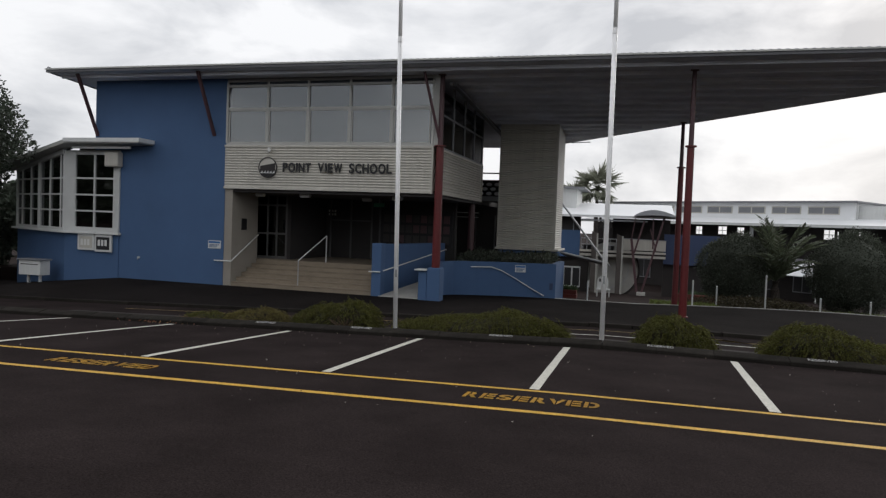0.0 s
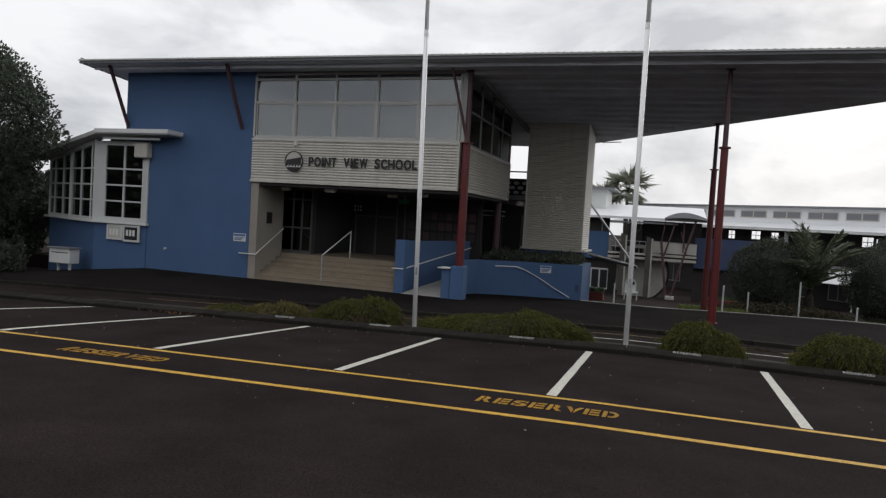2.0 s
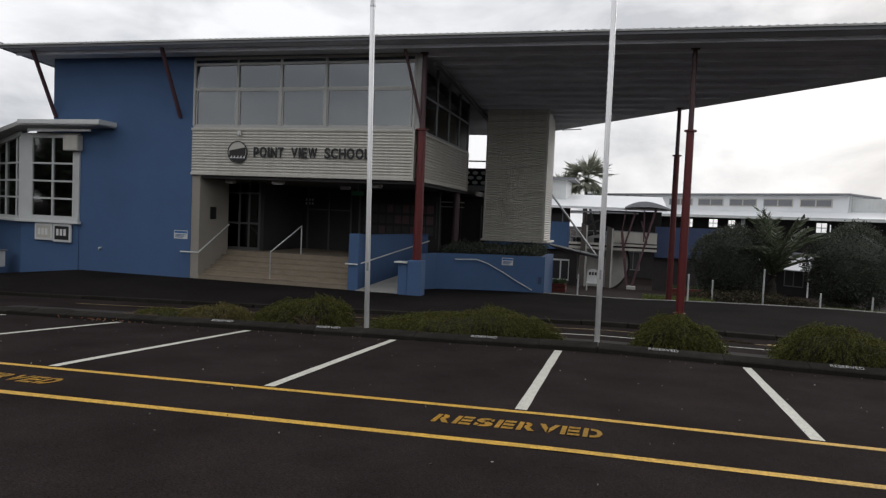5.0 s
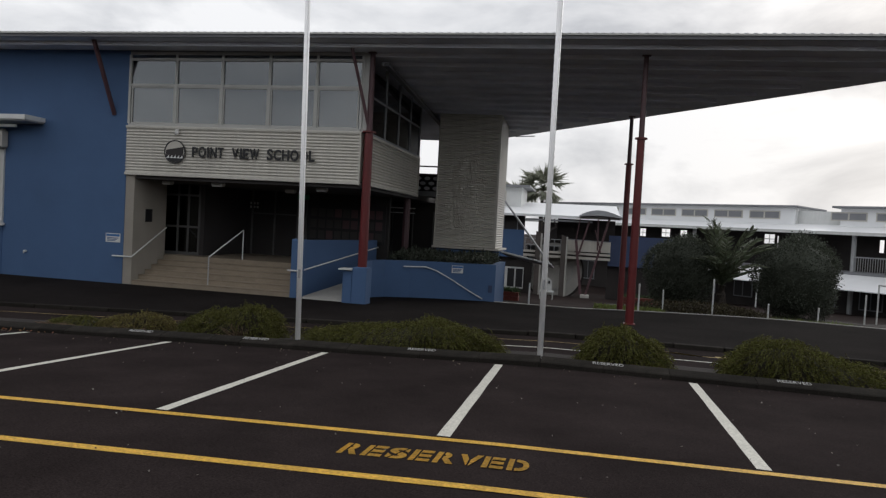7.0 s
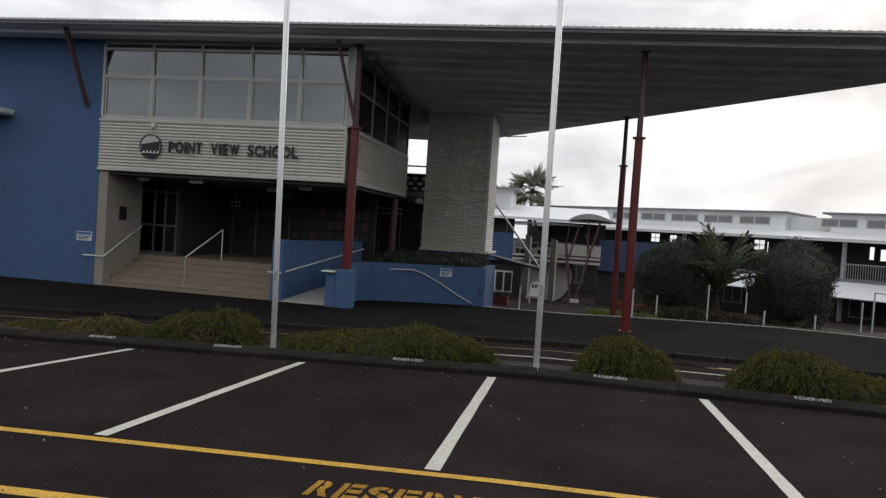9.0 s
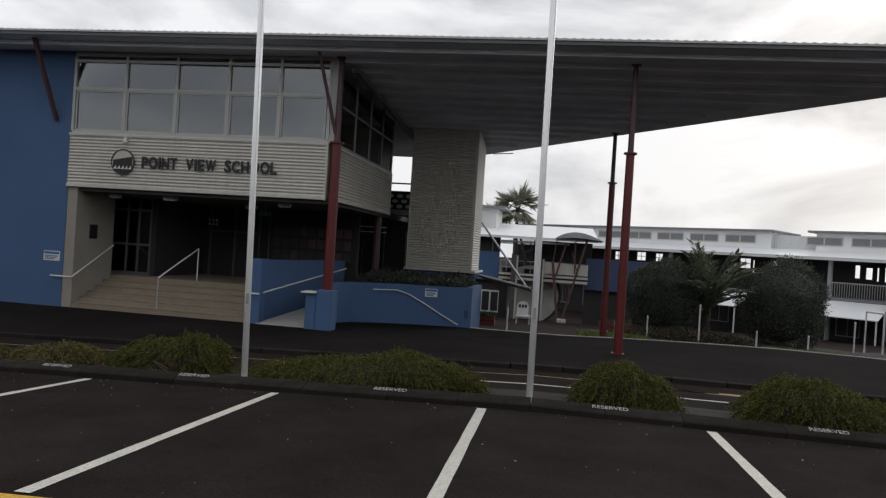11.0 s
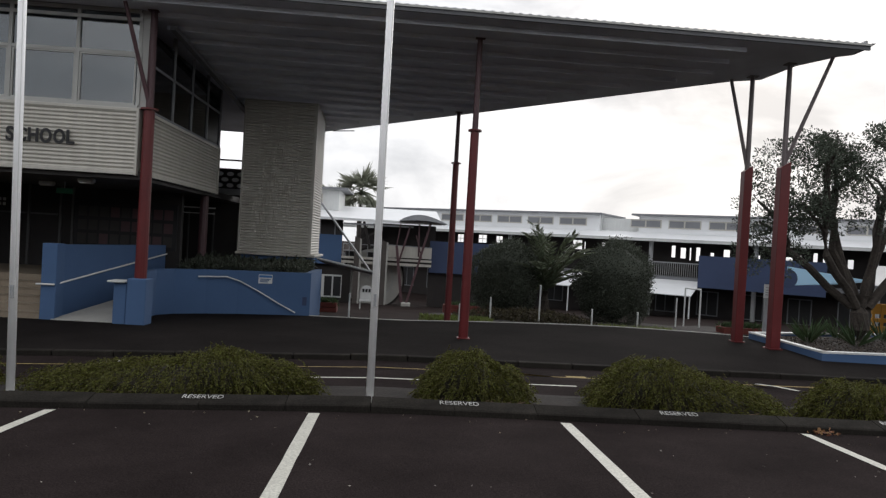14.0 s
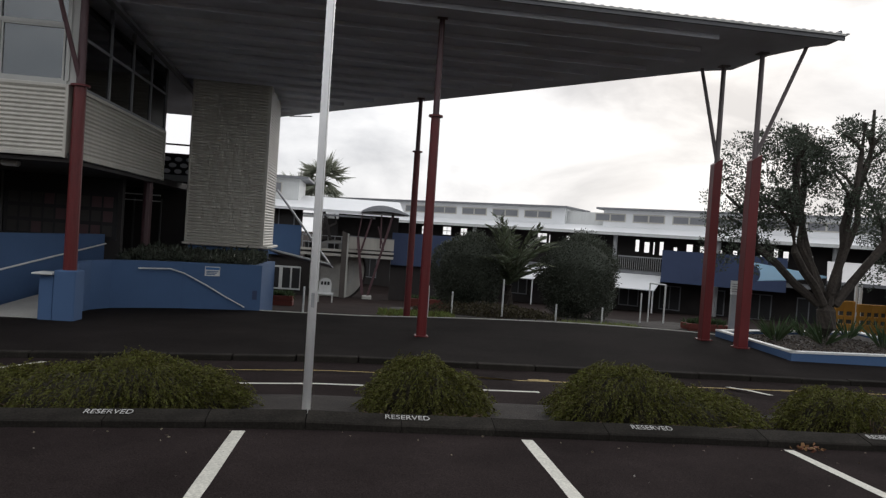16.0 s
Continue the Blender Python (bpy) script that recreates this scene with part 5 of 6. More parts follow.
leaf_part("crown", lt, M_TREE, P_, D_, 0.13, 0.040, rng)
for k, (x, y, r, h) in enumerate(((-22.6, 6.6, 1.1, 1.0), (-24.6, 6.0, 1.5, 1.3), (-27.0, 6.5, 1.6, 1.8), (-25.6, 8.6, 1.5, 3.2), (-27.6, 9.2, 1.6, 3.6))):
    rng = np.random.default_rng(70 + k)
    sb = thing("bush", "dark leafy bush at the foot of the tree", "bush", (x, y, ground_z(x, y)), "bushes by the tree")
    cent = [(r * math.cos(a) * q, r * math.sin(a) * q, h * z) for a, q, z in zip(rng.uniform(0, 6.28, 60), rng.uniform(0.2, 1, 60), rng.uniform(0.1, 1, 60))]
    P_, D_ = clumps(cent, 70, 0.3, rng)
    leaf_part("foliage", sb, M_DARKLEAF, P_, D_, 0.12, 0.035, rng)


def round_bush(x, y, r, z0, z1, seed, label):
    """A clipped rounded bush: a leafy skin over a dark heart, with a short stem."""
    rng = np.random.default_rng(seed)
    zb = court_z(x, y)
    th = thing("bush", label, "bush", (x, y, zb), "rounded bushes in the court")
    c, hh = (z0 + z1) / 2 - zb, (z1 - z0) / 2
    n = 17000
    v = rng.normal(size=(n, 3))
    v /= np.linalg.norm(v, axis=1)[:, None]
    k = 1 + 0.07 * np.sin(4 * v[:, 0] + seed) + 0.06 * np.sin(6 * v[:, 2] + 3 * v[:, 1]) + rng.normal(0, 0.06, n)
    pts = v * k[:, None] * (r, r, hh) + (0, 0, c)
    leaf_part("foliage", th, M_DARKLEAF, pts, v + rng.normal(0, 0.7, (n, 3)), 0.085, 0.022, rng)
    bm = bmesh.new()
    bmesh.ops.create_icosphere(bm, subdivisions=3, radius=1.0)
    for q in bm.verts:
        s = 0.88 + 0.08 * noise.noise(q.co * 2 + Vector((seed, 0, 0)))
        q.co = (q.co.x * r * s, q.co.y * r * s, q.co.z * hh * s + c)
    part("inner_growth", bm, M_DARKLEAF, th)
    part("stem", rod(bmesh.new(), (0, 0, -0.1), (0, 0, c), 0.1, 0.08), M_BARK, th)
    return th


round_bush(5.05, 20, 1.28, -0.95, 2.05, 31, "dark rounded bush in the court beside a palm")
round_bush(9.55, 20, 1.52, -1.1, 2.25, 32, "large dark rounded bush in the court")


def palm(x, y, zb, h, fronds, length, seed, label, droop, fan=False, rise=(0.2, 1.3), trunk_r=0.16):
    rng = np.random.default_rng(seed)
    th = thing("palm_tree", label, "palm tree", (x, y, zb))
    part("trunk", limb(bmesh.new(), [(0, 0, -0.2), (0.03, 0, h * 0.35), (-0.02, 0.02, h * 0.7), (0, 0, h)], trunk_r * 1.15, trunk_r * 0.8, 10), M_BARK, th)
    for i in range(fronds):
        az = 2 * math.pi * i * 0.618 + rng.uniform(-0.2, 0.2)
        el = rng.uniform(*rise)
        ln = length * rng.uniform(0.8, 1.1)
        ps, ds = [], []
        spine = []
        p = np.array((0, 0, h))
        d = np.array((math.cos(az) * math.cos(el), math.sin(az) * math.cos(el), math.sin(el)))
        steps_ = 14
        for s in range(steps_ + 1):
            spine.append(tuple(p))
            p = p + d * ln / steps_
            d = d + np.array((0, 0, -droop / steps_))
            d /= np.linalg.norm(d)
        if fan:
            for k in range(26):
                a = (k / 25 - 0.5) * 2.6
                sd = np.array((-math.sin(az), math.cos(az), 0))
                base = np.array(spine[steps_ // 2])
                fw = np.array(spine[-1]) - base
                fw /= np.linalg.norm(fw)
                ps.append(base)
                ds.append(fw * math.cos(a) + sd * math.sin(a) + (0, 0, -0.25 * abs(a)))
            me = leaf_mesh("frond", ps, ds, ln * 0.62, 0.06, rng, 0.0)
        else:
            for s in range(2, steps_ + 1):
                a, b = np.array(spine[s - 1]), np.array(spine[s])
                fw = (b - a) / np.linalg.norm(b - a)
                sd = np.cross(fw, (0, 0, 1))
                sd /= max(1e-6, np.linalg.norm(sd))
                for q in (0.0, 0.33, 0.66):
                    for sg in (-1, 1):
                        ps.append(a + (b - a) * q)
                        ds.append(fw * 0.75 + sd * sg * 0.75 + (0, 0, -0.15))
            me = leaf_mesh("frond", ps, ds, ln * 0.15, 0.035, rng, 0.0)
        me.materials.append(M_FANPALM if fan else M_PALM)
        fr = new("frond", me)
        fr.parent = th
        part("stalk", limb(bmesh.new(), spine[:: 2] if not fan else spine[: steps_ // 2 + 1: 2], 0.03, 0.012, 5), M_PALM, fr)
    return th


palm(6.75, 20, court_z(6.75, 20), 1.35, 24, 2.55, 51, "short palm with upright arching feathery fronds in the court", 1.15, rise=(0.45, 1.5), trunk_r=0.2)
palm(-3.2, 57.0, -2.5, 8.6, 38, 2.4, 52, "tall fan palm behind the white roofs", 0.7, fan=True, rise=(-0.5, 1.4), trunk_r=0.25)
palm(-5.6, 58.5, -2.5, 7.6, 28, 2.0, 53, "fan palm beside a taller one behind the roofs", 0.7, fan=True, rise=(-0.5, 1.4), trunk_r=0.25)

# low hedge and garden bed at the top of the court
mulch = tagged(sheet("planting_bed", spread(1.6, 14.5, 0.6), [15.4, 15.9, 16.6, 17.6, 19.0, 20.5, 21.8], M_SOIL, lambda x, y: court_z(x, y) + 0.03 + (0.16 if 15.5 < y < 21 and 1.7 < x < 14.4 else -0.05) + 0.03 * math.sin(2.3 * x + y)), "dark mulched planting bed round the palm and bushes", "planting bed", kind="structure")
hedge = thing("hedge", "low dark clipped hedge at the edge of the court", "hedge", (0, 0, 0))
rng = np.random.default_rng(61)
n = 7000
hx = rng.uniform(2.6, 8.2, n)
hy = 17.2 + rng.normal(0, 0.45, n)
top = np.array([court_z(0, 17.2) + 0.56 * math.sqrt(max(0.0, 1 - ((a - 5.4) / 2.9) ** 2)) for a in hx])
pts = np.stack([hx, hy, top * 1 + rng.uniform(-0.5, 0.04, n)], 1)
leaf_part("foliage", hedge, leaf_mat("hedge_leaves", (0.062, 0.052, 0.03), 0.45), pts, rng.normal(0, 1, (n, 3)) + (0, -0.4, 0.6), 0.10, 0.03, rng)
grass = new("grass_tuft", leaf_mesh("grass_tuft", np.stack([rng.uniform(7.2, 9.6, 3600), rng.normal(14.0, 0.25, 3600), np.full(3600, court_z(0, 14.0) + 0.10)], 1), rng.normal(0, 0.5, (3600, 3)) + (0, 0, 0.7), 0.24, 0.015, rng))
grass.data.materials.append(M_GRASS)
tagged(grass, "pale green strip of low grassy plants", "grass", kind="stuff")
n = 3200
cover = new("ground_cover", leaf_mesh("ground_cover", np.stack([rng.uniform(1.6, 4.0, n), rng.normal(15.9, 0.3, n), np.full(n, court_z(0, 15.9) + 0.18)], 1), rng.normal(0, 0.6, (n, 3)) + (0, 0, 0.5), 0.14, 0.022, rng))
cover.data.materials.append(M_GRASS)
tagged(cover, "low light green ground cover at the end of the bed", "ground cover", kind="stuff")
rng = np.random.default_rng(62)
n = 9000
q = rng.uniform(0, 1, n)
back = rng.uniform(0.05, 2.5, n)
pts = np.stack([-5.25 + 3.2 * q + rng.normal(0, 0.05, n), 11.75 + 0.85 * q + back, 0.62 + rng.uniform(0, 0.17, n) + (0.05 + 0.03 * np.sin(9 * q) + 0.09 * back) * rng.uniform(0.2, 1, n)], 1)
plants = new("planter_plants", leaf_mesh("planter_plants", pts, rng.normal(0, 0.8, (n, 3)) + (0.2, -0.2, 0.5), 0.16, 0.028, rng))
plants.data.materials.append(M_DARKLEAF)
tagged(plants, "low dark leafy plants filling the planter", "plants", kind="stuff")

# ---- blue garden bed under the pollarded tree ----
bed = thing("garden_bed", "low blue-walled garden bed with a white top edge", "garden bed")
B = [(10.02, 6.95), (14.4, 7.25), (15.2, 11.6), (10.1, 10.2)]
for a, b in zip(B, B[1:] + B[:1]):
    d = (Vector(b) - Vector(a)).normalized()
    n2 = Vector((-d.y, d.x)) * 0.13
    quad = [a, b, (b[0] + n2.x, b[1] + n2.y), (a[0] + n2.x, a[1] + n2.y)]
    part("wall", prism(bmesh.new(), quad, -0.9, -0.08), M_BLUE, bed)
    grow = [(a[0] - n2.x * 0.1, a[1] - n2.y * 0.1), (b[0] - n2.x * 0.1, b[1] - n2.y * 0.1), (b[0] + n2.x * 1.1, b[1] + n2.y * 1.1), (a[0] + n2.x * 1.1, a[1] + n2.y * 1.1)]
    part("coping", prism(bmesh.new(), grow, -0.08, -0.04), M_WHITE, bed, "white painted top edge")
part("soil", prism(bmesh.new(), [(10.1, 7.15), (14.2, 7.45), (15.0, 11.4), (10.2, 10.0)], -0.8, -0.12), M_SOIL, bed)
rnd = random.Random(81)
for k, (x, y, s) in enumerate(((11.3, 9.6, 0.6), (12.4, 9.4, 0.7), (13.9, 9.3, 0.75), (14.6, 9.8, 0.7), (12.9, 10.9, 0.5), (11.9, 10.5, 0.55), (14.2, 10.9, 0.6), (15.0, 9.2, 0.7))):
    rng = np.random.default_rng(90 + k)
    fx = thing("flax_plant", "spiky green flax plant in the garden bed", "plant", (x - 0.25, y - 0.5, -0.13), "flax plants in the bed")
    n = 46
    az = rng.uniform(0, 6.28, n)
    leaf_part("leaves", fx, M_FLAX, np.stack([0.05 * np.cos(az), 0.05 * np.sin(az), np.zeros(n)], 1), np.stack([np.cos(az) * 0.7, np.sin(az) * 0.7, rng.uniform(0.4, 1.5, n)], 1), s, 0.025, rng)
rng = np.random.default_rng(99)
n = 2500
chips = new("bark_chips", leaf_mesh("bark_chips", np.stack([rng.uniform(10.3, 14.1, n), rng.uniform(7.5, 10.2, n), np.full(n, -0.115)], 1), rng.normal(0, 1, (n, 3)) * (1, 1, 0.25), 0.07, 0.02, rng))
chips.data.materials.append(leaf_mat("bark_chip", (0.10, 0.082, 0.07), 0.5))
tagged(chips, "pale bark chips strewn over the bed", "bark chips", kind="stuff")
sg = thing("sign_post", "small white notice on a grey post behind the bed", "sign", (11.62, 12.1, -0.55))
part("post", boxed(-0.08, -0.05, -0.3, 0.08, 0.05, 1.35), M_GREYSTEEL, sg)
part("plate", boxed(-0.15, -0.075, 1.32, 0.15, -0.05, 1.72), M_WHITE, sg)
for i in range(4):
    part("text_bar", boxed(-0.11, -0.08, 1.40 + 0.07 * i, 0.11, -0.0755, 1.42 + 0.07 * i), M_FASCIA, sg)

# ---- far school block, askew to the front ----
FB = thing("far_school_block", "long two-storey school block with white roofs and clerestory", "building", (16, 44, 0), turn=-36)
part("roof", prism(bmesh.new(), [(-26, 0), (40, 0), (40, 9), (-26, 9)], lambda x, y: 2.9 + 0.16 * y, lambda x, y: 3.05 + 0.16 * y), M_WHITE_ROOF, FB, "white steel lower roof")
part("gutter", boxed(-26, -0.08, 2.84, 40, -0.004, 3.06), M_WHITE, FB)
for s0, s1 in ((-25.5, -1.1), (2.1, 24.0)):
    cl = part("clerestory", boxed(s0, 3.0, 3.1, s1, 8.5, 4.85), M_WHITE_ROOF, FB, "white clerestory storey above the roof")
    part("clerestory_roof", boxed(s0 - 0.5, 2.55, 4.85, s1 + 0.3, 8.8, 5.0, bevel=0.02), M_FASCIA, cl)
    part("corner", boxed(s1 + 0.004, 3.2, 3.1, s1 + 0.06, 3.45, 4.84), M_WHITE, cl)
    s = s1 - 2.3 if s0 < -5 else s0 + 0.55
    while (s > s0 + 0.5) if s0 < -5 else (s < s1 - 2.5):
        wn_ = part("window", boxed(s - 1.2, 2.94, 3.92, s + 1.2, 2.995, 4.56), M_CREAM, cl)
        for a in (-1.12, 0.06):
            part("pane", boxed(s + a, 2.92, 4.0, s + a + 1.06, 2.937, 4.48), M_FASCIA, wn_)
        s += -2.95 if s0 < -5 else 2.95
part("roof_link", boxed(-1.1, 3.6, 3.2, 2.1, 8.4, 4.62), M_WHITE, FB)
# upper floor: recess with painted shade, lit openings, gallery rail, posts
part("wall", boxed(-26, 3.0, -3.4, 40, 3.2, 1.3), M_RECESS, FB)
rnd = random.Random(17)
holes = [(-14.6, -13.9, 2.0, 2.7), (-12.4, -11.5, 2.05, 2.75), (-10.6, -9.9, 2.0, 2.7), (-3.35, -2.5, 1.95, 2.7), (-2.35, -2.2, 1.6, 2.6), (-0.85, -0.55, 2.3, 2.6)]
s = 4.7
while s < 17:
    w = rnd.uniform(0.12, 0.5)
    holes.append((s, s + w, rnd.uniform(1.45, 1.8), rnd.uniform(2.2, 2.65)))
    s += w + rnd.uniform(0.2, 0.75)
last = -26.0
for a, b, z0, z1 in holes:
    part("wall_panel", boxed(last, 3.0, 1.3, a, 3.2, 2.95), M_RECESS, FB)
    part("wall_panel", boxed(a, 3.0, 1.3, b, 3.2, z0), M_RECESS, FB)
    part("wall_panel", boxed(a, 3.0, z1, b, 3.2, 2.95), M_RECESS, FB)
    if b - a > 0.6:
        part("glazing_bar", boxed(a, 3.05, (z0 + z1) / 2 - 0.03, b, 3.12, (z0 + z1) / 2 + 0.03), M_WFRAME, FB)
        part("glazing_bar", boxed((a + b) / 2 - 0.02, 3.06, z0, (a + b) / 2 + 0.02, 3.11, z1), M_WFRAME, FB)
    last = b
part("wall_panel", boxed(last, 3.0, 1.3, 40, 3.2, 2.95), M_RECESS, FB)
part("floor_slab", boxed(-26, 0.5, 0.05, 40, 3.0, 0.3), M_FASCIA, FB)
for s in (-8, 3.8, 11.0, 18.0, 25.0):
    part("column", rod(bmesh.new(), (s, 0.7, -3.4), (s, 0.7, 2.9), 0.16), M_GREYSTEEL, FB)
gr = part("gallery_rail", boxed(3.9, 0.55, 1.30, 12, 0.62, 1.38), M_GREYSTEEL, FB, "grey steel gallery balustrade")
bm = bmesh.new()
s = 4.0
while s < 12:
    box(bm, s, 0.57, 0.3, s + 0.03, 0.6, 1.3)
    s += 0.15
part("balusters", bm, M_GREYSTEEL, gr)
pan = part("panel", boxed(7.6, -1.05, -0.25, 15.4, -0.9, 1.97), M_BLUE_DARK, FB, "large dark blue wall panel")
# lower storey, its shade likewise held in the wall colour
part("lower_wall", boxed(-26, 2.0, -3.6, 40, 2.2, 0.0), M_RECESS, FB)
for s in range(-20, 36, 3):
    dw = part("window", boxed(s, 1.94, -2.4, s + 1.5, 1.99, -0.6), M_FASCIA, FB)
    part("pane", boxed(s + 0.08, 1.92, -2.32, s + 0.7, 1.938, -0.68), M_BLACK, dw)
    part("pane", boxed(s + 0.78, 1.92, -2.32, s + 1.42, 1.938, -0.68), M_BLACK, dw)
for s0, s1 in ((-6.5, -1.2), (1.9, 7.55)):
    cp = part("canopy", prism(bmesh.new(), [(s0, -2.6), (s1, -2.6), (s1, 0.4), (s0, 0.4)], lambda x, y: -0.86 + 0.30 * (y + 2.6), lambda x, y: -0.80 + 0.30 * (y + 2.6)), M_WHITE_ROOF, FB, "white lean-to canopy")
    for s in (s0 + 0.1, s1 - 0.1):
        part("leg", rod(bmesh.new(), (s, -2.5, -3.6), (s, -2.5, -0.85), 0.05), M_WHITE, cp)
wf = thing("white_frame", "slim white goal-like pipe frame by the court", "frame", (13.0, 19.6, court_z(13, 19.6)))
part("post", rod(bmesh.new(), (0.05, 0, -0.1), (0.05, 0, 1.72), 0.035), M_WHITE, wf)
part("post", rod(bmesh.new(), (-0.25, 0.8, -0.1), (-0.25, 0.8, 1.72), 0.03), M_WHITE, wf)
part("bar", rod(bmesh.new(), (0.05, 0, 1.72), (-0.25, 0.8, 1.72), 0.035), M_WHITE, wf)

# ---- left wing and the bridge over the court ----
LW = thing("left_wing", "white-roofed school wing with a covered bridge", "building")
part("roof", prism(bmesh.new(), [(-9, 33.7), (0.6, 33.7), (3.2, 33.9), (3.2, 41), (-9, 41)], lambda x, y: 2.85 + 0.14 * (y - 33.7), lambda x, y: 3.0 + 0.14 * (y - 33.7)), M_WHITE_ROOF, LW, "white steel roof of the wing")
part("clerestory", boxed(-12, 37.5, 3.4, -3.4, 42, 4.9), M_WHITE, LW)
part("clerestory_roof", boxed(-12.2, 37.0, 4.9, -2.8, 42.4, 5.03), M_FASCIA, LW)
for x in (-6.6, -5.1):
    wn_ = part("window", boxed(x - 0.65, 37.43, 3.95, x + 0.65, 37.49, 4.6), M_CREAM, LW)
    part("pane", boxed(x - 0.58, 37.41, 4.0, x + 0.58, 37.428, 4.55), M_FASCIA, wn_)
part("wall", boxed(-9, 34.4, 0.15, -2.8, 34.6, 1.95), M_BLUE, LW, "blue spandrel wall")
part("wall", boxed(-9, 34.6, 1.95, -2.8, 34.8, 2.9), M_DARK, LW)
for x in (-5.2, -4.2, -3.3):
    part("mullion", boxed(x, 34.52, 1.95, x + 0.06, 34.59, 2.85), M_FASCIA, LW)
# wing's lower wall, coloured dark for the shade under the roof
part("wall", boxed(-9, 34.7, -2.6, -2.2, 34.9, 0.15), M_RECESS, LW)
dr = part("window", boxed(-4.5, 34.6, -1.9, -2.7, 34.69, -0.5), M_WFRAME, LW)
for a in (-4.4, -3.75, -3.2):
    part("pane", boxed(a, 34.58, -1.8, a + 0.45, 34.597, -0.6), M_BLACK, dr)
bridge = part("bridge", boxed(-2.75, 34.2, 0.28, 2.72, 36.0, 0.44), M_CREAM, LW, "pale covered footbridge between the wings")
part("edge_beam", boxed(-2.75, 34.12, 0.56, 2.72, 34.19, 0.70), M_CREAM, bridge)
# solid dark strip painted as the shaded gap below the edge beam
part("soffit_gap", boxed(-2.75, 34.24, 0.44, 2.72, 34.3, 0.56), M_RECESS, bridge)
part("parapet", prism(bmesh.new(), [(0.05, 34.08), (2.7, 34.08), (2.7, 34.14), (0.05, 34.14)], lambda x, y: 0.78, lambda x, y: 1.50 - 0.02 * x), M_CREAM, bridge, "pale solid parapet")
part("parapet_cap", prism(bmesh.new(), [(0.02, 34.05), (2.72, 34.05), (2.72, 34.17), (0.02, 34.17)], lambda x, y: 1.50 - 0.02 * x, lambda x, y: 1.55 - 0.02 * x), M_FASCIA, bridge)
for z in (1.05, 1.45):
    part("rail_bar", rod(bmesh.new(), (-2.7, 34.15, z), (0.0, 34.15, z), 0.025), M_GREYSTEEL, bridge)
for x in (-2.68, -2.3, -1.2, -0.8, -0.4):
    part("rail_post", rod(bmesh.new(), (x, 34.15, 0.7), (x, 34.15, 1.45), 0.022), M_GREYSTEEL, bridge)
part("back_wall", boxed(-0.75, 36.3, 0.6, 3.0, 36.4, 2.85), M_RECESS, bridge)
for x, h in ((-2.25, 0.35), (-0.9, 0.3)):
    tub = thing("plant_pot", "dark round pot standing on the footbridge", "plant pot", (x, 34.9, 0.44), "pots on the footbridge")
    part("pot", rod(bmesh.new(), (0, 0, 0), (0, 0, 0.55), 0.28, 0.36, 14), M_BLACK, tub)
for x, zt in ((-1.78, 1.86), (-0.17, 1.72)):   # flat-sided concrete fins with a slanting head and a pale edge
    fin = part("fin", prism(bmesh.new(), [(x - 0.19, 33.75), (x + 0.12, 33.75), (x + 0.12, 34.05), (x - 0.19, 34.05)], -2.7, lambda px, py, x=x, zt=zt: zt - 0.35 * (px - x)), M_FIN, bridge, "dark upright fin with a pale edge")
    part("fin_edge", prism(bmesh.new(), [(x + 0.123, 33.72), (x + 0.21, 33.72), (x + 0.21, 34.08), (x + 0.123, 34.08)], -2.7, zt - 0.06), M_CONC, fin)
part("arm", beam(bmesh.new(), (-1.75, 33.9, 1.8), (-1.75, 33.9, 2.85), 0.07, 0.07), M_RECESS, bridge)
for a, b, w in (((-1.5, 33.9, 2.85), (-1.05, 33.9, 1.2), 0.15), ((-1.62, 33.95, 1.75), (-0.75, 33.95, 2.25), 0.11), ((-0.9, 33.95, 2.75), (-0.75, 33.95, 2.2), 0.08), ((-1.75, 33.9, 1.9), (-1.25, 33.9, 2.6), 0.05)):
    part("brace", beam(bmesh.new(), a, b, w, w), M_RECESS, bridge)
part("eave_beam", boxed(-2.7, 33.8, 2.62, 1.5, 33.9, 2.72), M_FASCIA, bridge)
for a, b, w in (((1.31, 33.7, -1.95), (2.53, 33.7, 2.95), 0.13), ((1.01, 33.8, -1.9), (0.55, 33.8, 1.5), 0.16), ((0.75, 33.85, 0.6), (1.3, 33.85, 2.7), 0.11), ((1.9, 33.85, 0.9), (1.85, 33.85, 2.9), 0.09), ((0.55, 33.8, 1.5), (0.75, 33.8, 3.0), 0.06), ((2.1, 33.85, 0.8), (1.7, 33.85, 2.2), 0.07)):
    part("strut", beam(bmesh.new(), a, b, w, w), M_MAROON, bridge)
part("footing", boxed(1.0, 33.4, -2.4, 1.55, 33.95, -1.9, bevel=0.04), M_CONC, bridge)
# the curved canopy: a shallow shell with a filled end
arch = bmesh.new()
prev = None
for i in range(15):
    t = i / 14
    x = 0.66 + 2.8 * t
    z = 3.02 - 0.06 * t + 0.42 * math.sin(math.pi * t ** 0.85)
    low = 2.98 - 0.05 * t + 0.12 * math.sin(math.pi * t)
    row = [arch.verts.new(v) for v in ((x, 33.0, low), (x, 35.4, low), (x, 35.4, z), (x, 33.0, z))]
    if prev:
        for k in range(4):
            arch.faces.new((prev[k], prev[(k + 1) % 4], row[(k + 1) % 4], row[k]))
    else:
        arch.faces.new(row)
    prev = row
arch.faces.new(prev[::-1])
bmesh.ops.recalc_face_normals(arch, faces=arch.faces)
part("arched_canopy", arch, M_ROOF, bridge, "grey curved canopy over the bridge")
tank = thing("water_tank", "large round pale tank beneath the bridge", "tank", (-0.8, 36.2, court_z(0, 36)))
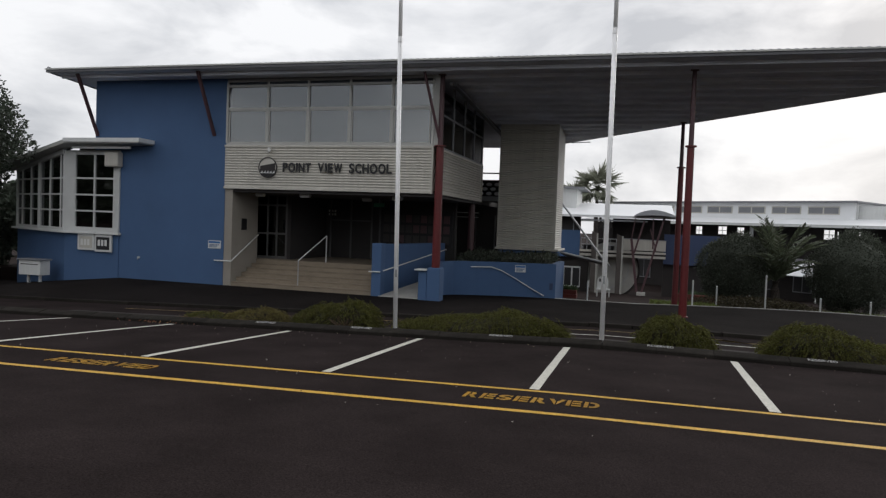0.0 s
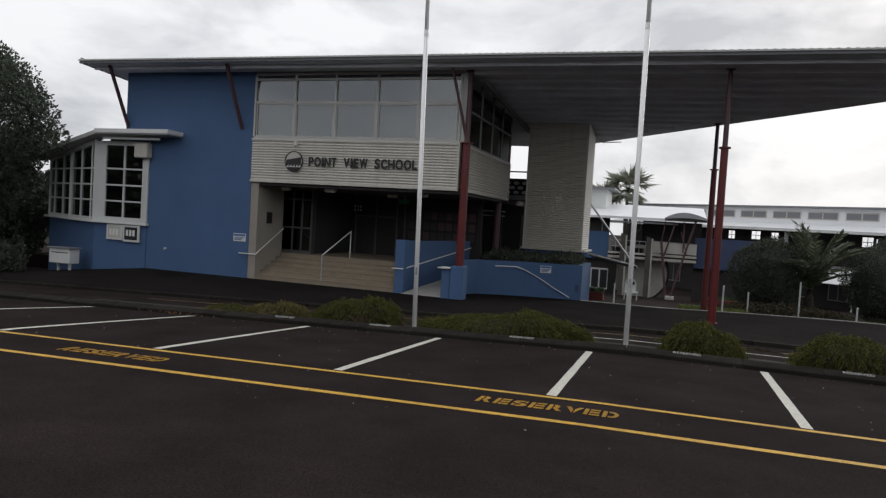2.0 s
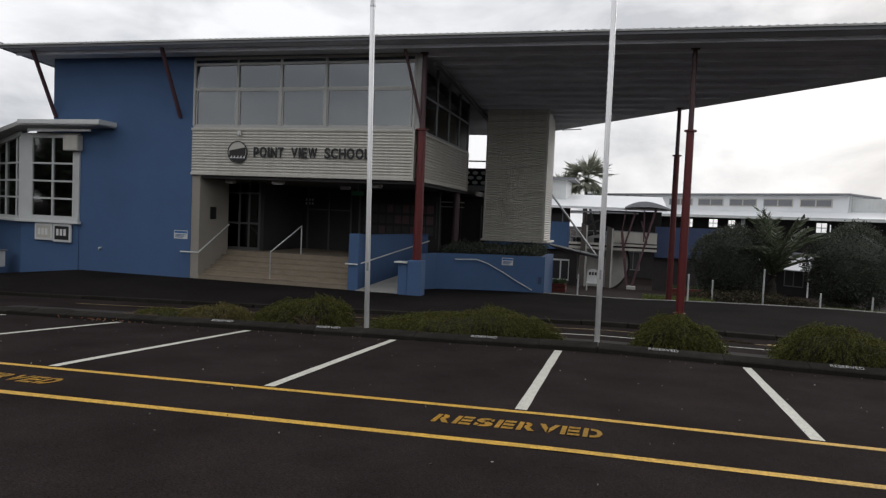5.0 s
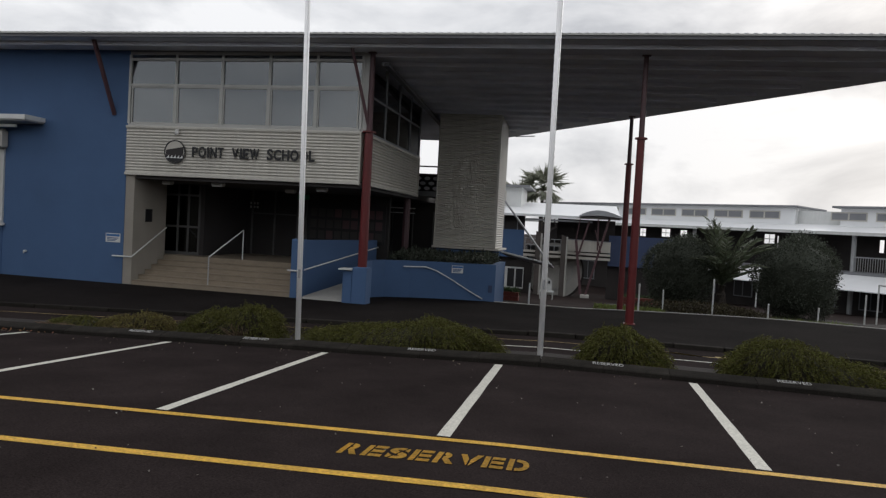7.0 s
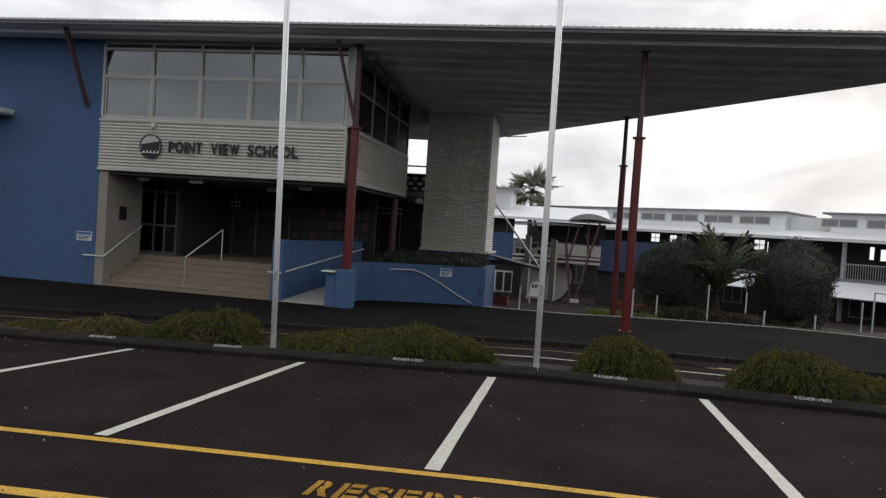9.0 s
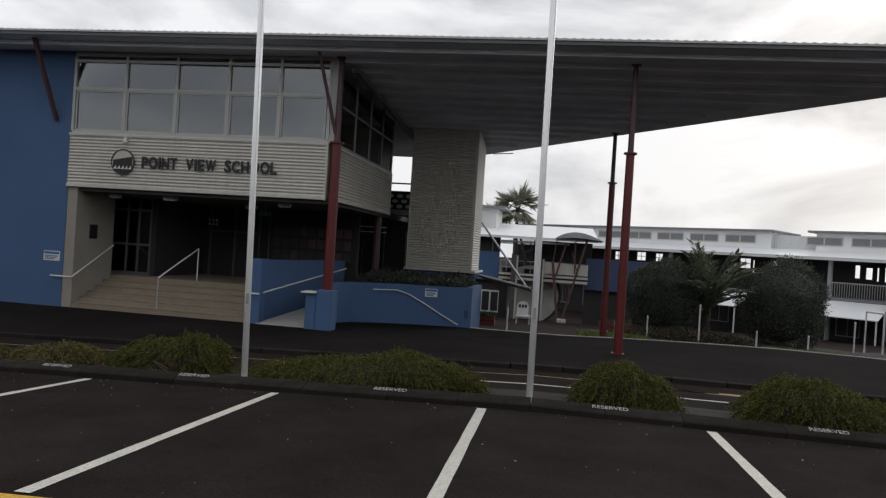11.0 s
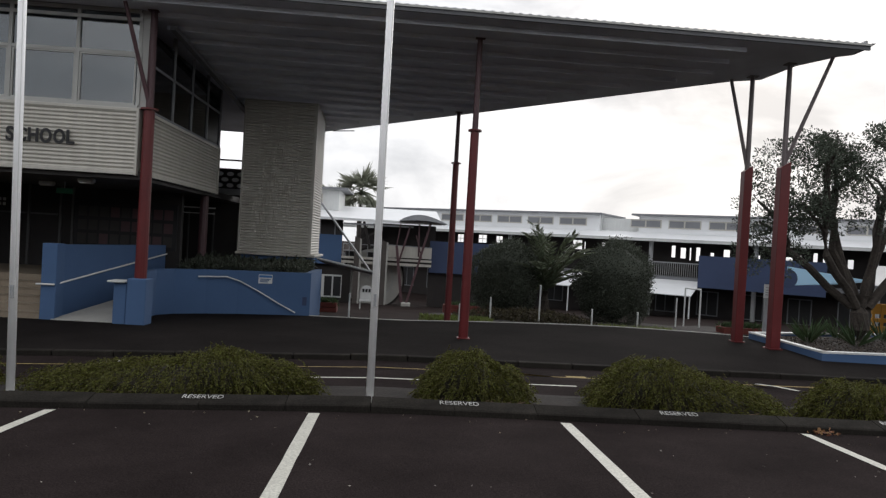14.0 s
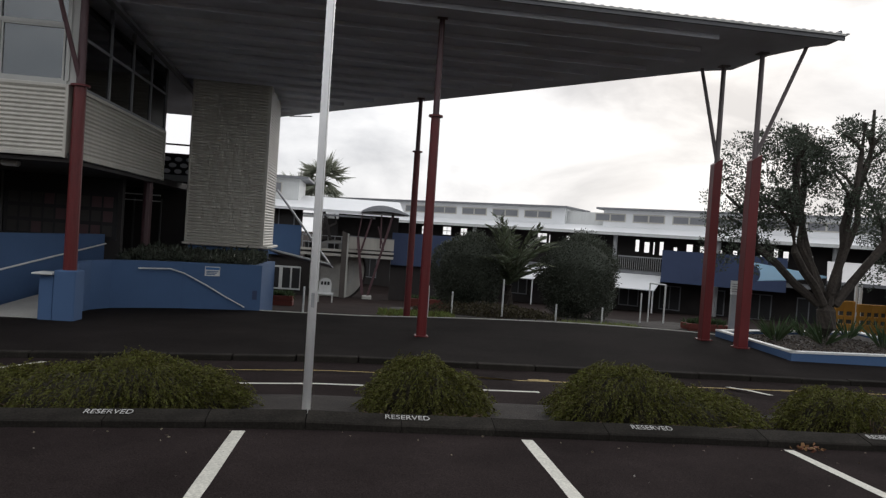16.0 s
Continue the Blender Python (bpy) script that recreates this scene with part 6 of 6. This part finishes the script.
part("drum", disc(bmesh.new(), 0.01, 1.85, -0.9, 0.9, 48), M_CONC, tank).location = (0, 0, 1.65)
part("hoop", disc(bmesh.new(), 1.85, 1.98, -0.95, -0.8, 48), M_RECESS, tank).location = (0, 0, 1.65)
part("hoop", disc(bmesh.new(), 1.2, 1.24, -0.93, -0.9, 48), M_GREYSTEEL, tank).location = (0, 0, 1.65)
part("wall", boxed(2.6, 34.6, -0.05, 6.6, 34.8, 1.9), M_BLUE_DARK, LW, "dark blue wall panel beyond the bridge")
part("wall", boxed(2.6, 34.9, -2.6, 6.6, 35.1, -0.05), M_RECESS, LW)
# slanting pipe; pale edge beside the shaft, with a grey wedge added for shadow
lean_z = lambda x, y: 1.08 - 0.188 * (x + 2.0) - 0.09 * (y - 16)
ln = part("lean_to", prism(bmesh.new(), [(-2.05, 16.05), (-0.1, 16.05), (-0.1, 18.5), (-2.05, 18.5)], lambda x, y: lean_z(x, y) - 0.05, lean_z), M_FASCIA, LW, "thin grey wedge added behind a slanting pale edge")
part("edge", beam(bmesh.new(), (-2.05, 16.0, lean_z(-2.05, 16)), (-0.08, 16.0, lean_z(-0.08, 16)), 0.04, 0.05), M_WHITE, ln)
part("brace", rod(bmesh.new(), (-2.98, 24.0, 3.41), (-0.5, 24.0, 0.28), 0.05), M_GREYSTEEL, LW)
# white bench with a rounded back, under the bridge
cb = thing("garden_bench", "white slatted garden bench with a rounded back board", "bench", (-0.77, 26.3, court_z(0, 26.3)))
bm = bmesh.new()
prof = [(-0.3, 0.45), (-0.3, 0.85)] + [(0.3 * math.cos(a), 0.85 + 0.3 * math.sin(a)) for a in [math.pi - math.pi * i / 10 for i in range(1, 10)]] + [(0.3, 0.85), (0.3, 0.45)]
fr0 = [bm.verts.new((x, 0.0, z)) for x, z in prof]
bk0 = [bm.verts.new((x, 0.04, z)) for x, z in prof]
bm.faces.new(fr0[::-1])
bm.faces.new(bk0)
for i in range(len(prof)):
    j = (i + 1) % len(prof)
    bm.faces.new((fr0[i], fr0[j], bk0[j], bk0[i]))
bmesh.ops.recalc_face_normals(bm, faces=bm.faces)
part("back_board", bm, M_WHITE, cb)
for i in range(3):
    part("mark", boxed(-0.2 + 0.15 * i, -0.012, 0.82, -0.1 + 0.15 * i, -0.002, 0.98), M_BLACK, cb)
for i in range(4):
    part("slat", boxed(-0.32, -0.42 + 0.1 * i, 0.40 + 0.015 * i, 0.42, -0.35 + 0.1 * i, 0.425 + 0.015 * i), M_WHITE, cb)
for x in (-0.3, 0.34):
    for y in (-0.4, 0.0):
        part("leg", boxed(x, y, -0.08, x + 0.05, y + 0.05, 0.41), M_WHITE, cb)
M_REDBOX = mat("red_planter_paint", (0.13, 0.026, 0.018), 0.6, vary=0.12)
for x, y, w in ((-2.2, 21.0, 1.0), (4.6, 27.0, 3.0), (12.95, 16.1, 1.5)):
    rp = thing("planter_box", "long low red planter box in the court", "planter", (x, y, court_z(x, y)), "red planter boxes")
    for a in (0.0, 0.21):
        part("board", boxed(-w / 2, -0.3, a, w / 2, 0.3, a + 0.2, bevel=0.01), M_REDBOX, rp)
    rng = np.random.default_rng(int(w * 10))
    n = 500
    leaf_part("plants", rp, M_FLAX, np.stack([rng.uniform(-w / 2.2, w / 2.2, n), rng.uniform(-0.25, 0.25, n), np.full(n, 0.4)], 1), rng.normal(0, 0.6, (n, 3)) + (0, 0, 0.8), 0.2, 0.03, rng)
# white stakes in the court
for x, y, h in ((4.05, 16.5, 0.98), (7.7, 16.5, 0.74), (9.36, 16.5, 0.72), (5.8, 16.5, 1.5), (3.0, 14.2, 1.15), (2.75, 14.2, 0.75), (11.6, 18.5, 1.3), (-0.75, 14.5, 0.9)):
    st = thing("marker_post", "slim white post in the court", "post", (x, y, court_z(x, y)), "white marker posts")
    part("shaft", rod(bmesh.new(), (0, 0, -0.15), (0, 0, h), 0.03, 0.03, 10), M_WHITE, st)
    part("cap", rod(bmesh.new(), (0, 0, h), (0, 0, h + 0.03), 0.034, 0.02, 10), M_LAMP, st)
# blue shade sail and play frames
sail = thing("shade_sail", "pale blue pointed shade sail on a pole", "shade sail", (19.3, 24, 0))
bm = bmesh.new()
fr0 = [bm.verts.new(v) for v in ((-0.05, 0, 1.66), (4.4, 0.1, 1.16), (2.3, 0.1, 0.90), (-0.05, 0.0, 0.74))]
bk0 = [bm.verts.new(v.co + Vector((0, 0.03, 0))) for v in fr0]
bm.faces.new(fr0[::-1])
bm.faces.new(bk0)
for i in range(4):
    bm.faces.new((fr0[i], fr0[(i + 1) % 4], bk0[(i + 1) % 4], bk0[i]))
bmesh.ops.recalc_face_normals(bm, faces=bm.faces)
part("sail", bm, mat("pale_blue_cloth", (0.42, 0.66, 0.86), 0.8, vary=0.05), sail)
part("disc", rod(bmesh.new(), (0.0, -0.03, 1.08), (0.0, -0.005, 1.08), 0.45, 0.45, 24), M_BLUE_DARK, sail)
part("pole", rod(bmesh.new(), (4.42, 0.1, -2.2), (4.42, 0.1, 1.3), 0.06), M_WHITE, sail)
M_YELLOW = mat("yellow_board", (0.42, 0.20, 0.02), 0.6, vary=0.15)
for x, y, w, h in ((17.4, 15.1, 0.72, 1.5), (18.35, 15.0, 1.15, 1.42)):
    pl = thing("play_gate", "yellow wooden play gate with cut-out gaps behind the bed", "play equipment", (x, y, court_z(x, y)), "yellow play gates")
    for k, (a, b) in enumerate(((0.45, 0.72), (0.86, 1.0), (1.14, h))):
        part("board", boxed(-w / 2, -0.03, a, w / 2, 0.03, b, bevel=0.01), M_YELLOW, pl)
    n_up = 3 if w < 1 else 5
    for k in range(n_up):
        c = -w / 2 + 0.05 + (w - 0.1) * k / (n_up - 1)
        part("upright", boxed(c - 0.05, -0.05, -0.1, c + 0.05, -0.032, h - 0.02), M_YELLOW, pl)
for x, y, h in ((18.5, 16.0, 2.3), (18.75, 16.1, 2.1)):
    pp = thing("play_post", "slim white post of a play frame", "post", (x, y, court_z(x, y)), "white play frame posts")
    part("shaft", rod(bmesh.new(), (0, 0, -0.1), (0, 0, h), 0.06, 0.06, 10), M_WHITE, pp)
rack = thing("bike_rack", "low black steel rack with slanting bars", "rack", (20.2, 15.2, court_z(20, 15.2)))
part("rail", rod(bmesh.new(), (-0.8, 0, 0.95), (0.9, 0, 0.75), 0.03), M_BLACK, rack)
part("rail", rod(bmesh.new(), (-0.8, 0, 0.5), (0.9, 0, 0.4), 0.03), M_BLACK, rack)
for k in range(5):
    part("bar", rod(bmesh.new(), (-0.8 + 0.4 * k, 0, -0.1), (-0.6 + 0.4 * k, 0, 1.0), 0.03), M_BLACK, rack)
# closing rows of trees and buildings far off
shed = thing("covered_court", "dark open covered court roof at the side", "building", (24, 20, 0), turn=-36)
part("roof", prism(bmesh.new(), [(-3, 0), (10, 0), (10, 9), (-3, 9)], lambda x, y: 0.9 + 0.1 * y, lambda x, y: 1.05 + 0.1 * y), M_FASCIA, shed)
for x in (-2.5, 2, 6.5):
    part("post", rod(bmesh.new(), (x, 0.2, -2.4), (x, 0.2, 0.95), 0.08), M_GREYSTEEL, shed)
part("back_wall", boxed(-3, 8.6, -2.6, 10, 8.8, 1.6), M_DARKWALL, shed)
rng = np.random.default_rng(123)


def tree_belt(name, label, spots, per, size, leaf):
    cent = []
    for x, y, h, r in spots:
        zb = ground_z(x, y)
        for i in range(26):
            v = rng.normal(size=3)
            v /= np.linalg.norm(v)
            v *= rng.uniform(0.5, 1.0)
            cent.append((x + v[0] * r, y + v[1] * r, max(zb + 0.4, zb + h * 0.52 + v[2] * h * 0.5)))
    P_, D_ = clumps(cent, per, size, rng)
    ob = new(name, leaf_mesh(name, P_, D_, leaf, leaf * 0.4, rng))
    ob.data.materials.append(M_TREE)
    return tagged(ob, label, "trees", kind="stuff")


# trees round the car park and beyond the wing, out of the walk
tree_belt("far_trees", "dark belt of trees behind the car park", [(x + rng.uniform(-1, 1), -34 + rng.uniform(-3, 3), rng.uniform(3.4, 6.0), 3.4) for x in range(-52, 54, 4)], 90, 1.1, 0.55)
# side rows are added to block light from the low sky
tree_belt("far_trees", "added side rows of dark trees that block the low sky", [(-48 + rng.uniform(-3, 3), y, rng.uniform(5.5, 8), 3.2) for y in range(-30, 44, 4)] + [(46 + rng.uniform(-3, 3), y, rng.uniform(5, 8), 3.0) for y in range(-30, 16, 4)], 90, 1.1, 0.55)
tree_belt("side_trees", "dense dark evergreen trees beyond the bay window", [(-30.5, 10.5, 7.5, 2.6), (-29.0, 13.5, 6.0, 2.4), (-33.5, 13.5, 8.0, 3.0), (-31.5, 7.0, 6.5, 2.4), (-27.5, 15.0, 4.5, 1.8)], 260, 0.75, 0.26)
